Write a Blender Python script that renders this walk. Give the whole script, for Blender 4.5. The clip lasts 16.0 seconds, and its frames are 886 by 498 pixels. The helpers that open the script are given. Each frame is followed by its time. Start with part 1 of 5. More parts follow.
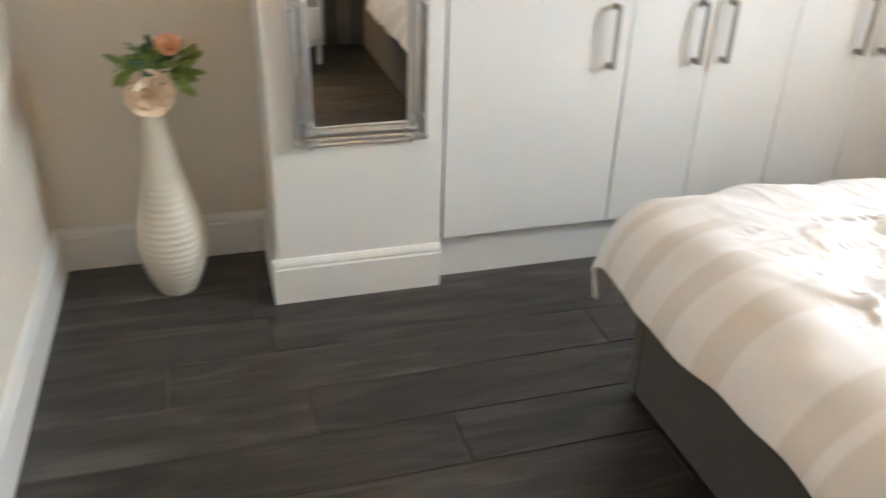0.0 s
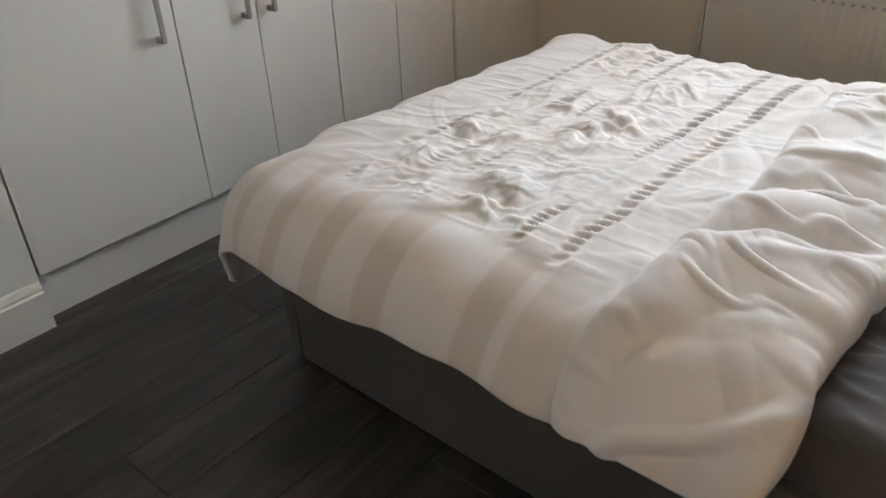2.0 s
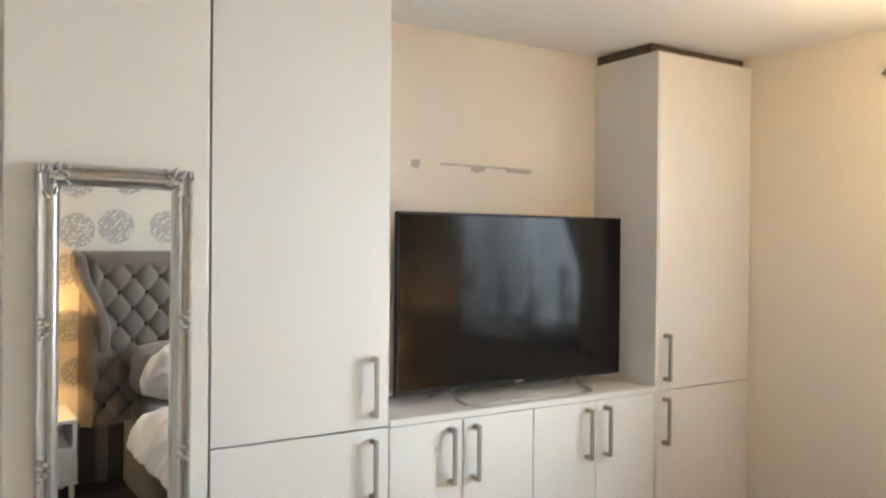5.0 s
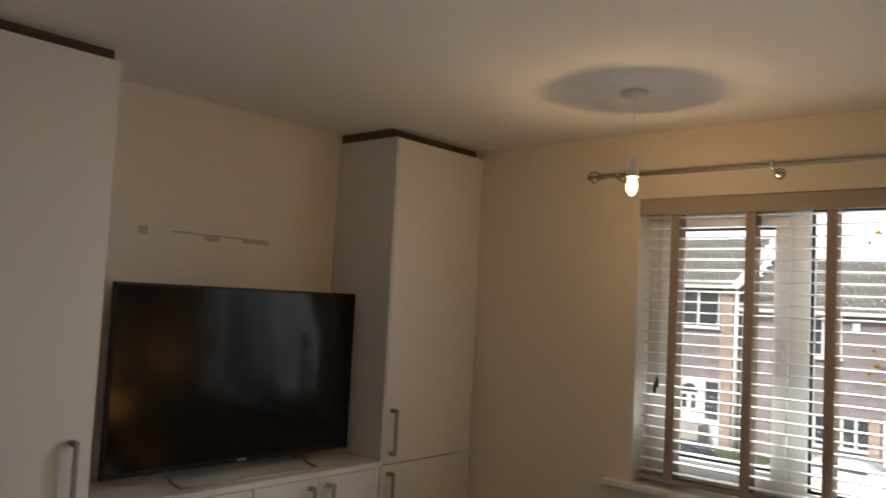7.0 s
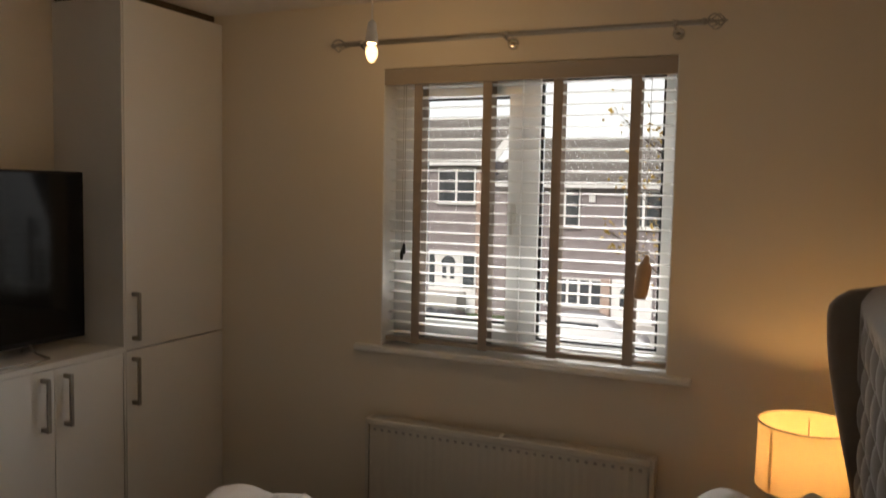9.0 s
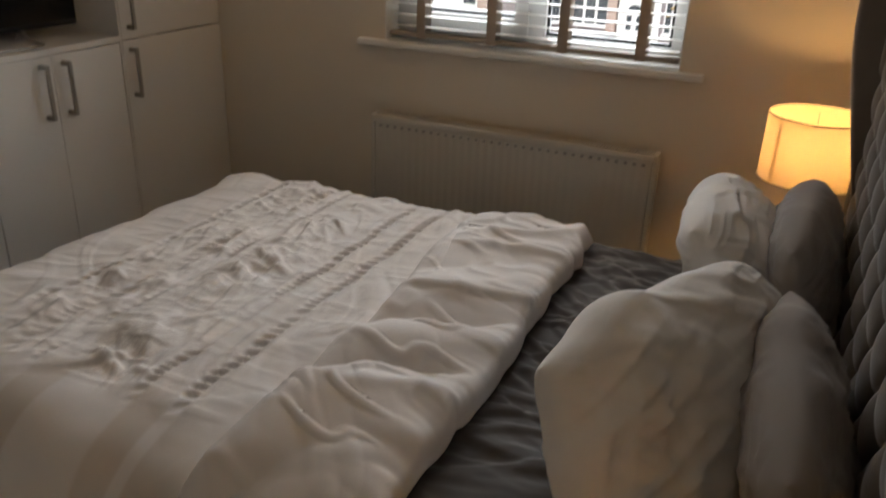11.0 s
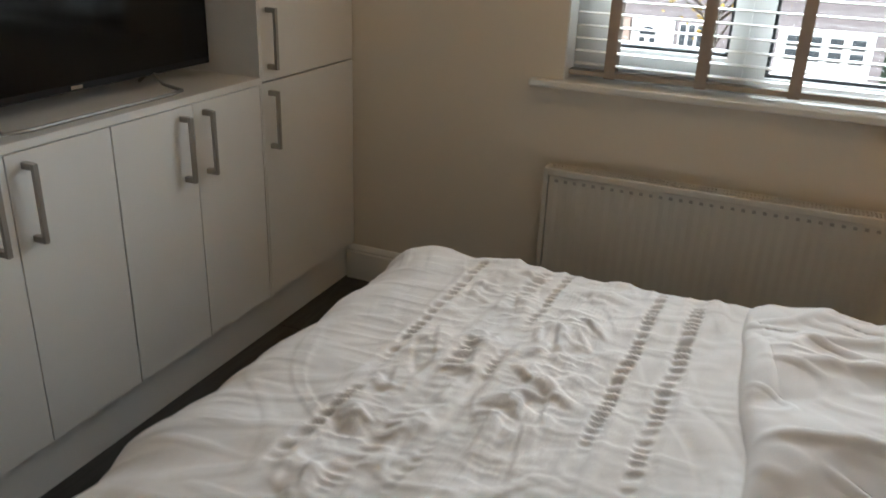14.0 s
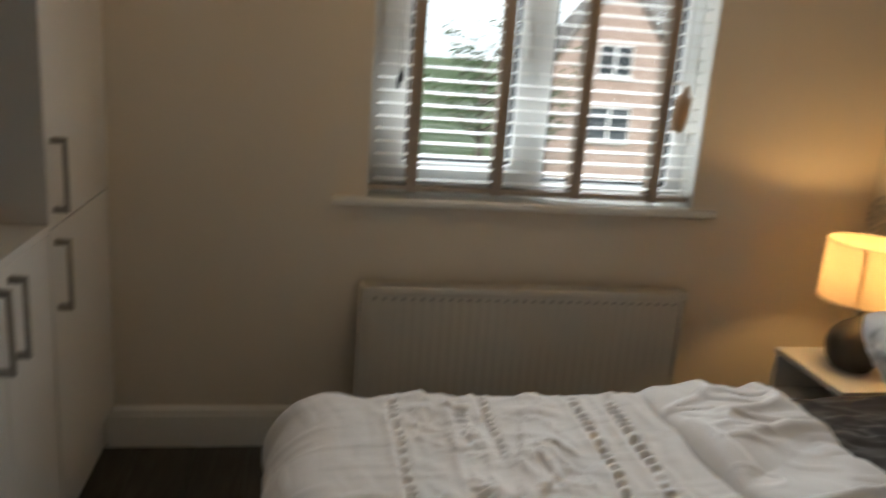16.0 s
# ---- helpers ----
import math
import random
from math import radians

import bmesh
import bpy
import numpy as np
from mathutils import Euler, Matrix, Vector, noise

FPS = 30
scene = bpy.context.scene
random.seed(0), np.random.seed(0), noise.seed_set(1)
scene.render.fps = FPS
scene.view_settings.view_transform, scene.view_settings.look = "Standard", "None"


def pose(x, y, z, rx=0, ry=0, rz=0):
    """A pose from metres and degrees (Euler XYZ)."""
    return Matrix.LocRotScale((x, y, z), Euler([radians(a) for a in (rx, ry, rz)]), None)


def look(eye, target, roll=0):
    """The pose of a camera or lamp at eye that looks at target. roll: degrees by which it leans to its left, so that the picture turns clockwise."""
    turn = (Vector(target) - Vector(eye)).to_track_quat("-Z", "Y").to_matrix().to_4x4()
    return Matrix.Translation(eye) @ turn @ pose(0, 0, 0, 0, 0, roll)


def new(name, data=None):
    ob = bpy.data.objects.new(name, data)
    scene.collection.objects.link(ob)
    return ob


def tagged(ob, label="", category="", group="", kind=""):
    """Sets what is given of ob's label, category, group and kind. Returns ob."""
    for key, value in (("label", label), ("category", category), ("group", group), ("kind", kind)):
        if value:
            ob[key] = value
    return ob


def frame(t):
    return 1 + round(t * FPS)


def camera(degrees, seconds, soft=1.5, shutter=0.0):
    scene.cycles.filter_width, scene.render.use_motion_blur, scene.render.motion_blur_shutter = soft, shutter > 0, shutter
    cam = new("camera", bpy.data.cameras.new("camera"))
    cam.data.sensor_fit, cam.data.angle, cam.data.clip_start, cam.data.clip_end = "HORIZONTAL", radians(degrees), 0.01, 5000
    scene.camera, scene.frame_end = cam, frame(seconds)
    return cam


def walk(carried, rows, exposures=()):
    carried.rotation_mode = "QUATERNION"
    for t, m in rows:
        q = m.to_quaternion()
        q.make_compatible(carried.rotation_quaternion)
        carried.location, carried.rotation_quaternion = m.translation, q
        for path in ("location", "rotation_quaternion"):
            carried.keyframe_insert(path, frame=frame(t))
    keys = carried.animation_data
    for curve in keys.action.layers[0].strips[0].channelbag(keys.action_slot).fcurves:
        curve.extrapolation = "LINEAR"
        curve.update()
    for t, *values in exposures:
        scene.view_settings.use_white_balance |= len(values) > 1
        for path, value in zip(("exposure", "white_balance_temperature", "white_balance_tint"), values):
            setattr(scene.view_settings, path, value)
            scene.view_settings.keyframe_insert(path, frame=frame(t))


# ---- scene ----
cam = camera(58.1, 16.0, shutter=0.5)
PATH = [
    (0, (-0.679, -2.247, 1.396), (-0.165, -0.565, 0.445), 1.8),
    (0.5, (-0.612, -2.09, 1.36), (0.215, -0.531, 0.419), -0.1),
    (1, (-0.588, -2.015, 1.341), (0.503, -0.632, 0.394), -1.0),
    (1.5, (-0.583, -2.038, 1.359), (0.682, -0.893, 0.315), -0.5),
    (2, (-0.652, -2.174, 1.408), (0.605, -1.032, 0.353), -2.5),
    (2.5, (-0.648, -2.244, 1.41), (0.254, -0.73, 0.464), -3.2),
    (3, (-0.679, -2.279, 1.45), (0.156, -0.622, 0.703), -2.2),
    (3.5, (-0.689, -2.288, 1.489), (0.205, -0.583, 0.946), -0.9),
    (4, (-0.695, -2.305, 1.506), (0.256, -0.574, 1.19), -1.1),
    (4.2, (-0.697, -2.305, 1.506), (0.269, -0.571, 1.264), -0.8),
    (6.3, (-0.622, -2.422, 1.662), (0.70, -0.945, 1.849), 2.7),
    (6.5, (-0.615, -2.427, 1.662), (0.775, -1.0, 1.836), 2.7),
    (7, (-0.605, -2.437, 1.661), (0.903, -1.13, 1.791), 2.9),
    (7.5, (-0.581, -2.451, 1.652), (1.032, -1.273, 1.746), 2.2),
    (8, (-0.568, -2.465, 1.65), (1.159, -1.457, 1.71), 2.2),
    (8.5, (-0.555, -2.477, 1.642), (1.247, -1.61, 1.613), 2.0),
    (9, (-0.54, -2.487, 1.623), (1.283, -1.676, 1.478), 1.1),
    (9.5, (-0.522, -2.483, 1.598), (1.295, -1.706, 1.293), 0.6),
    (10, (-0.513, -2.482, 1.565), (1.287, -1.75, 1.091), 0.2),
    (10.2, (-0.518, -2.479, 1.555), (1.272, -1.776, 1.006), 0.3),
    (12.3, (-0.559, -2.297, 1.416), (0.94, -1.47, 0.381), 3.1),
    (12.5, (-0.551, -2.243, 1.405), (0.949, -1.409, 0.378), 3.5),
    (13, (-0.52, -1.987, 1.433), (1.019, -1.176, 0.446), 2.0),
    (13.5, (-0.449, -1.801, 1.452), (1.181, -1.065, 0.558), 2.7),
    (14, (-0.304, -1.59, 1.471), (1.398, -0.873, 0.703), 2.2),
    (14.5, (-0.277, -1.383, 1.473), (1.471, -0.761, 0.727), 3.1),
    (15, (-0.334, -1.053, 1.466), (1.508, -0.695, 0.774), 1.6),
    (15.5, (-0.3, -0.846, 1.452), (1.582, -0.721, 0.786), 3.4),
    (16, (-0.255, -0.664, 1.496), (1.652, -0.994, 0.99), 4.3),
]

# exposure and white balance follow the clip's own camera
EXPO = [(0.0, 1.92, 5580, 3), (0.5, 1.67, 5580, 3), (1.0, 1.0, 5600, 4), (1.5, 0.7, 5600, 4), (2.0, 0.82, 5600, 4), (2.5, 1.25, 5600, 4), (3.0, 1.45, 5650, 4), (4.2, 1.78, 5650, 2),
        (6.3, 0.65, 5750, 3), (6.6, 0.1, 5900, 5), (7.0, -0.4, 6500, 9), (8.0, -0.68, 6750, 10), (9.0, -0.8, 6800, 10), (10.2, -0.82, 6650, 10), (12.3, 0.46, 5700, 3), (13.0, 0.5, 5650, 2),
        (14.0, 0.18, 5750, 2), (15.0, 0.2, 5750, 2), (15.5, 0.2, 5900, 3), (16.0, -0.3, 6050, 3)]
walk(cam, [(t, look(eye, target, roll)) for t, eye, target, roll in PATH], EXPO)

# ---- world and light ----
world = bpy.data.worlds.new("sky")
scene.world = world
world.use_nodes = True
wn, wl = world.node_tree.nodes, world.node_tree.links
wn.clear()
sky = wn.new("ShaderNodeTexSky")
sky.sky_type, sky.sun_disc = "NISHITA", False
sky.sun_elevation, sky.sun_rotation = radians(42), radians(284)
sky.air_density, sky.dust_density = 1.0, 4.0
bg = wn.new("ShaderNodeBackground")
bg.inputs["Strength"].default_value = 0.15
wo = wn.new("ShaderNodeOutputWorld")
wl.new(sky.outputs[0], bg.inputs[0])
wl.new(bg.outputs[0], wo.inputs[0])


def lamp(name, kind, energy, colour, m, **kw):
    data = bpy.data.lights.new(name, kind)
    data.energy, data.color = energy, colour
    ob = new(name, data)
    ob.matrix_world = m
    return ob, data


sun, sd = lamp("sun", "SUN", 5.0, (1, 0.97, 0.92), look((-48, 12, 45), (0, 0, 0)))
sd.angle = radians(10)
# sky light entering by the window
win_sky, ad = lamp("window_sky_light", "AREA", 300, (0.93, 0.97, 1.0), look((4.35, -1.45, 3.35), (1.6, -1.45, 0.75)))
ad.shape, ad.size, ad.size_y = "RECTANGLE", 2.6, 1.5
win_day, ad = lamp("window_daylight", "AREA", 21, (0.95, 0.98, 1.0), look((2.72, -1.457, 1.545), (0.0, -1.457, 1.45)))
ad.shape, ad.size, ad.size_y = "RECTANGLE", 1.14, 1.14
# daylight past the slats, in the plane of the window opening
win_in, ad = lamp("window_opening_light", "AREA", 8.5, (0.95, 0.98, 1.0), look((2.476, -1.457, 1.50), (0.0, -1.457, 0.55)))
ad.shape, ad.size, ad.size_y = "RECTANGLE", 1.14, 1.04
ad.spread = radians(120)
WARM = (1.0, 0.54, 0.18)


# ---- materials ----
def node_mat(name):
    m = bpy.data.materials.new(name)
    m.use_nodes = True
    nt = m.node_tree
    return m, nt.nodes, nt.links, nt.nodes["Principled BSDF"]


def surf(name, colour, rough=0.5, metal=0.0, var=0.06, scale=6.0, bump=0.05, bscale=120.0, stretch=(1, 1, 1), spec=0.5, sheen=0.0, rand=0.0, coords="Object", bdist=0.01):
    """Painted, woven or cast surface with two scales of variation and fine relief."""
    m, n, l, p = node_mat(name)
    tc = n.new("ShaderNodeTexCoord")
    mp = n.new("ShaderNodeMapping")
    mp.inputs["Scale"].default_value = stretch
    l.new(tc.outputs[coords], mp.inputs[0])
    big = n.new("ShaderNodeTexNoise")
    big.inputs["Scale"].default_value, big.inputs["Detail"].default_value = scale, 4
    fine = n.new("ShaderNodeTexNoise")
    fine.inputs["Scale"].default_value, fine.inputs["Detail"].default_value = bscale, 3
    l.new(mp.outputs[0], big.inputs[0])
    l.new(mp.outputs[0], fine.inputs[0])
    add = n.new("ShaderNodeMath")
    add.operation = "MULTIPLY_ADD"
    add.inputs[1].default_value = 0.35
    l.new(fine.outputs[0], add.inputs[0])
    l.new(big.outputs[0], add.inputs[2])
    ramp = n.new("ShaderNodeMapRange")
    ramp.inputs[1].default_value, ramp.inputs[2].default_value = 0.35, 1.0
    ramp.inputs[3].default_value, ramp.inputs[4].default_value = 1 - var, 1 + var
    l.new(add.outputs[0], ramp.inputs[0])
    last = ramp.outputs[0]
    if rand:
        info = n.new("ShaderNodeObjectInfo")
        rr = n.new("ShaderNodeMapRange")
        rr.inputs[3].default_value, rr.inputs[4].default_value = 1 - rand, 1 + rand
        l.new(info.outputs["Random"], rr.inputs[0])
        mu = n.new("ShaderNodeMath")
        mu.operation = "MULTIPLY"
        l.new(last, mu.inputs[0])
        l.new(rr.outputs[0], mu.inputs[1])
        last = mu.outputs[0]
    mul = n.new("ShaderNodeVectorMath")
    mul.operation = "SCALE"
    mul.inputs[0].default_value = colour
    l.new(last, mul.inputs["Scale"])
    l.new(mul.outputs[0], p.inputs["Base Color"])
    p.inputs["Roughness"].default_value, p.inputs["Metallic"].default_value = rough, metal
    p.inputs["Specular IOR Level"].default_value = spec
    if sheen:
        p.inputs["Sheen Weight"].default_value = sheen
        p.inputs["Sheen Roughness"].default_value = 0.4
    if bump:
        b = n.new("ShaderNodeBump")
        b.inputs["Strength"].default_value, b.inputs["Distance"].default_value = bump, bdist
        l.new(fine.outputs[0], b.inputs["Height"])
        l.new(b.outputs[0], p.inputs["Normal"])
    return m


WALL = surf("cream_wall_paint", (0.74, 0.67, 0.57), 0.75, var=0.02, scale=1.5, bump=0.12, bscale=260, spec=0.25)
CEIL = surf("white_ceiling_paint", (0.74, 0.72, 0.69), 0.85, var=0.02, scale=1.5, bump=0.1, bscale=200, spec=0.2)
GLOSS = surf("white_gloss_woodwork", (0.78, 0.76, 0.72), 0.35, var=0.02, scale=4, bump=0.03, bscale=80)
DOORW = surf("white_matt_door_panel", (0.74, 0.725, 0.70), 0.5, var=0.015, scale=3, bump=0.04, bscale=300, stretch=(1, 1, 0.15))
CARC = surf("white_cabinet_carcass", (0.72, 0.70, 0.67), 0.5, var=0.02, scale=3, bump=0.03)
WORKTOP = surf("white_wood_grain_worktop", (0.68, 0.66, 0.63), 0.4, var=0.06, scale=5, bump=0.05, bscale=60, stretch=(0.2, 3, 3))
STEEL = surf("brushed_steel", (0.36, 0.34, 0.31), 0.38, metal=0.9, var=0.06, scale=20, bump=0.03, bscale=400, stretch=(1, 1, 0.1))
CHROME = surf("polished_chrome", (0.62, 0.6, 0.57), 0.18, metal=1.0, var=0.03, bump=0.0)
SILVER = surf("antique_silver_leaf", (0.52, 0.51, 0.49), 0.36, metal=0.95, var=0.10, scale=30, bump=0.15, bscale=90, bdist=0.003)
UPVC = surf("white_upvc", (0.8, 0.8, 0.79), 0.3, var=0.01, bump=0.0)
BUTTON = surf("dark_covered_button_fabric", (0.035, 0.033, 0.033), 0.8, var=0.1, bump=0.05)
BEZEL = surf("black_tv_bezel", (0.005, 0.005, 0.006), 0.45, var=0.05, bump=0.02, spec=0.3)
BLACK = surf("black_plastic", (0.012, 0.012, 0.013), 0.35, var=0.1, bump=0.02)
SCREEN = surf("black_tv_screen", (0.003, 0.003, 0.004), 0.085, var=0.02, bump=0.0, spec=0.35)
GREYBED = surf("grey_woven_upholstery", (0.10, 0.094, 0.088), 0.9, var=0.08, scale=8, bump=0.4, bscale=500, sheen=0.2, spec=0.2, bdist=0.003)
VELVET = surf("charcoal_velvet", (0.16, 0.138, 0.12), 0.75, var=0.12, scale=9, bump=0.1, bscale=300, sheen=0.4, spec=0.2)
SHEETG = surf("grey_cotton_sheet", (0.10, 0.090, 0.086), 0.7, var=0.06, scale=6, bump=0.2, bscale=600, sheen=0.3, spec=0.3, bdist=0.002)
PILLOWW = surf("white_cotton_pillowcase", (0.80, 0.78, 0.755), 0.85, var=0.03, scale=8, bump=0.25, bscale=700, sheen=0.2, spec=0.2, bdist=0.002)
PILLOWG = surf("grey_cotton_pillowcase", (0.30, 0.27, 0.25), 0.85, var=0.05, scale=8, bump=0.25, bscale=700, sheen=0.2, spec=0.2, bdist=0.002)
TAUPE = surf("taupe_blind_wood", (0.36, 0.31, 0.265), 0.55, var=0.06, scale=6, bump=0.05, stretch=(1, 0.2, 3))
TAPE = surf("taupe_woven_tape", (0.36, 0.30, 0.255), 0.9, var=0.1, scale=30, bump=0.4, bscale=400, bdist=0.003)
SLAT = surf("white_blind_slat", (0.78, 0.77, 0.74), 0.4, var=0.02, bump=0.02)
CORD = surf("pale_cord", (0.45, 0.43, 0.4), 0.8, var=0.1)
TAGM = surf("tan_wood_toggle", (0.42, 0.28, 0.17), 0.5, var=0.15, scale=20, stretch=(1, 1, 0.2))
CERAM = surf("dark_grey_ceramic", (0.05, 0.048, 0.047), 0.5, var=0.2, scale=20, bump=0.15, bscale=90)
VASEM = surf("cream_glazed_ceramic", (0.72, 0.66, 0.55), 0.4, var=0.04, scale=8, bump=0.06, bscale=60)
PEACH = surf("peach_petal", (0.85, 0.46, 0.26), 0.7, var=0.15, scale=40, bump=0.1)
PEACH2 = surf("pale_apricot_petal", (0.88, 0.70, 0.52), 0.7, var=0.15, scale=40, bump=0.1)
LEAFG = surf("dark_green_leaf", (0.06, 0.11, 0.05), 0.6, var=0.25, scale=40, bump=0.1)
LEAFL = surf("lime_green_leaf", (0.24, 0.31, 0.08), 0.6, var=0.25, scale=40, bump=0.1)
WHITEPL = surf("white_plastic", (0.75, 0.73, 0.7), 0.4, var=0.02, bump=0.0)
PATCH = surf("grey_filler_patch", (0.45, 0.41, 0.37), 0.9, var=0.25, scale=14, bump=0.2, bscale=90)
SHADOWGAP = surf("gap_shade_fill", (0.10, 0.075, 0.055), 0.8, var=0.15)
MIRROR = surf("mirror_silvering", (0.86, 0.87, 0.86), 0.015, metal=1.0, var=0.0, bump=0.0)
RADM = surf("cream_radiator_enamel", (0.66, 0.62, 0.55), 0.35, var=0.02, bump=0.02)
RADSEAM = surf("seam_dimple_shade_grey", (0.38, 0.355, 0.32), 0.5, var=0.05, bump=0.02)
# near-black: painted shade inside the radiator; also floor joints and bed base
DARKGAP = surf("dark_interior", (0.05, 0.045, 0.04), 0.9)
# outside
BRICK = surf("purple_brown_brick_wall", (0.27, 0.235, 0.245), 0.9, var=0.2, scale=2, bump=0.3, bscale=9, stretch=(1, 1, 3))
BRICKO = surf("orange_brick_wall", (0.44, 0.33, 0.28), 0.9, var=0.2, scale=2, bump=0.3, bscale=9, stretch=(1, 1, 3))
TILE = surf("grey_brown_roof_tile", (0.2, 0.185, 0.17), 0.9, var=0.25, scale=1.2, bump=0.3, bscale=8)
TARMAC = surf("grey_tarmac", (0.09, 0.09, 0.09), 0.9, var=0.15, scale=0.6, bump=0.3, bscale=30)
PAVE = surf("pale_concrete_paving", (0.42, 0.4, 0.38), 0.9, var=0.1, scale=0.8, bump=0.2, bscale=20)
GRASS = surf("lawn_grass", (0.07, 0.11, 0.035), 0.95, var=0.3, scale=0.5, bump=0.5, bscale=20)
BARK = surf("grey_brown_bark", (0.13, 0.1, 0.08), 0.9, var=0.3, scale=6, bump=0.5, bscale=20)
AUTUMN = surf("yellow_autumn_leaf", (0.45, 0.3, 0.06), 0.8, var=0.3, scale=3)
HEDGE = surf("hedge_leaf", (0.06, 0.1, 0.04), 0.9, var=0.35, scale=3)
DARKG = surf("dark_window_glass", (0.06, 0.07, 0.08), 0.08, var=0.1, scale=0.8, bump=0.0)
WHITEOUT = surf("white_painted_upvc_outside", (0.8, 0.8, 0.8), 0.4, var=0.02, bump=0.0)
CARW = surf("white_car_paint", (0.75, 0.75, 0.76), 0.2, var=0.02, bump=0.0)
CARG = surf("dark_grey_car_paint", (0.05, 0.055, 0.065), 0.2, var=0.02, bump=0.0)


def glass_mat():
    m, n, l, p = node_mat("window_glass")
    out = n["Material Output"]
    tr, gl, mix, fr = n.new("ShaderNodeBsdfTransparent"), n.new("ShaderNodeBsdfGlossy"), n.new("ShaderNodeMixShader"), n.new("ShaderNodeFresnel")
    gl.inputs["Roughness"].default_value = 0.01
    fr.inputs[0].default_value = 1.45
    l.new(fr.outputs[0], mix.inputs[0])
    l.new(tr.outputs[0], mix.inputs[1])
    l.new(gl.outputs[0], mix.inputs[2])
    l.new(mix.outputs[0], out.inputs[0])
    n.remove(p)
    return m


GLASS = glass_mat()


def shade_mat():
    m, n, l, p = node_mat("cream_fabric_lampshade")
    out = n["Material Output"]
    di, tl, mix = n.new("ShaderNodeBsdfDiffuse"), n.new("ShaderNodeBsdfTranslucent"), n.new("ShaderNodeMixShader")
    nz = n.new("ShaderNodeTexNoise")
    nz.inputs["Scale"].default_value = 90
    r = n.new("ShaderNodeMapRange")
    r.inputs[3].default_value, r.inputs[4].default_value = 0.88, 1.0
    v = n.new("ShaderNodeVectorMath")
    v.operation = "SCALE"
    v.inputs[0].default_value = (0.78, 0.62, 0.40)
    l.new(nz.outputs[0], r.inputs[0])
    l.new(r.outputs[0], v.inputs["Scale"])
    l.new(v.outputs[0], di.inputs[0])
    l.new(v.outputs[0], tl.inputs[0])
    mix.inputs[0].default_value = 0.38
    l.new(di.outputs[0], mix.inputs[1])
    l.new(tl.outputs[0], mix.inputs[2])
    l.new(mix.outputs[0], out.inputs[0])
    n.remove(p)
    return m


SHADE = shade_mat()


def bulb_mat():
    m, n, l, p = node_mat("lit_clear_bulb")
    out = n["Material Output"]
    tr, em, add = n.new("ShaderNodeBsdfTransparent"), n.new("ShaderNodeEmission"), n.new("ShaderNodeAddShader")
    em.inputs[0].default_value, em.inputs[1].default_value = (1.0, 0.60, 0.27, 1), 3.2
    l.new(tr.outputs[0], add.inputs[0])
    l.new(em.outputs[0], add.inputs[1])
    l.new(add.outputs[0], out.inputs[0])
    n.remove(p)
    return m


BULB = bulb_mat()


def laminate_mat():
    """Dark grey-brown oak laminate: long grain, darker knots, a tone of its own for each plank."""
    m, n, l, p = node_mat("dark_oak_laminate")
    tc, info = n.new("ShaderNodeTexCoord"), n.new("ShaderNodeObjectInfo")
    off = n.new("ShaderNodeVectorMath")
    off.operation = "SCALE"
    off.inputs[0].default_value = (13.0, 7.0, 3.0)
    l.new(info.outputs["Random"], off.inputs["Scale"])
    add = n.new("ShaderNodeVectorMath")
    l.new(tc.outputs["Object"], add.inputs[0])
    l.new(off.outputs[0], add.inputs[1])
    m1, m2 = n.new("ShaderNodeMapping"), n.new("ShaderNodeMapping")
    m1.inputs["Scale"].default_value, m2.inputs["Scale"].default_value = (1.6, 9, 1), (6, 110, 1)
    l.new(add.outputs[0], m1.inputs[0])
    l.new(add.outputs[0], m2.inputs[0])
    a, b = n.new("ShaderNodeTexNoise"), n.new("ShaderNodeTexNoise")
    a.inputs["Scale"].default_value, a.inputs["Detail"].default_value, a.inputs["Distortion"].default_value = 1.3, 6, 1.2
    b.inputs["Scale"].default_value, b.inputs["Detail"].default_value = 1.0, 4
    l.new(m1.outputs[0], a.inputs[0])
    l.new(m2.outputs[0], b.inputs[0])
    mx = n.new("ShaderNodeMath")
    mx.operation = "MULTIPLY_ADD"
    mx.inputs[1].default_value = 0.35
    l.new(b.outputs[0], mx.inputs[0])
    l.new(a.outputs[0], mx.inputs[2])
    cr = n.new("ShaderNodeValToRGB")
    cr.color_ramp.elements[0].position, cr.color_ramp.elements[0].color = 0.42, (0.019, 0.0175, 0.0155, 1)
    cr.color_ramp.elements[1].position, cr.color_ramp.elements[1].color = 0.95, (0.11, 0.099, 0.089, 1)
    e = cr.color_ramp.elements.new(0.68)
    e.color = (0.050, 0.045, 0.040, 1)
    l.new(mx.outputs[0], cr.inputs[0])
    rr = n.new("ShaderNodeMapRange")
    rr.inputs[3].default_value, rr.inputs[4].default_value = 0.82, 1.18
    l.new(info.outputs["Random"], rr.inputs[0])
    v = n.new("ShaderNodeVectorMath")
    v.operation = "SCALE"
    l.new(cr.outputs[0], v.inputs[0])
    l.new(rr.outputs[0], v.inputs["Scale"])
    l.new(v.outputs[0], p.inputs["Base Color"])
    p.inputs["Roughness"].default_value = 0.40
    p.inputs["Specular IOR Level"].default_value = 0.55
    bp = n.new("ShaderNodeBump")
    bp.inputs["Strength"].default_value, bp.inputs["Distance"].default_value = 0.15, 0.003
    l.new(b.outputs[0], bp.inputs["Height"])
    l.new(bp.outputs[0], p.inputs["Normal"])
    return m


LAMINATE = laminate_mat()


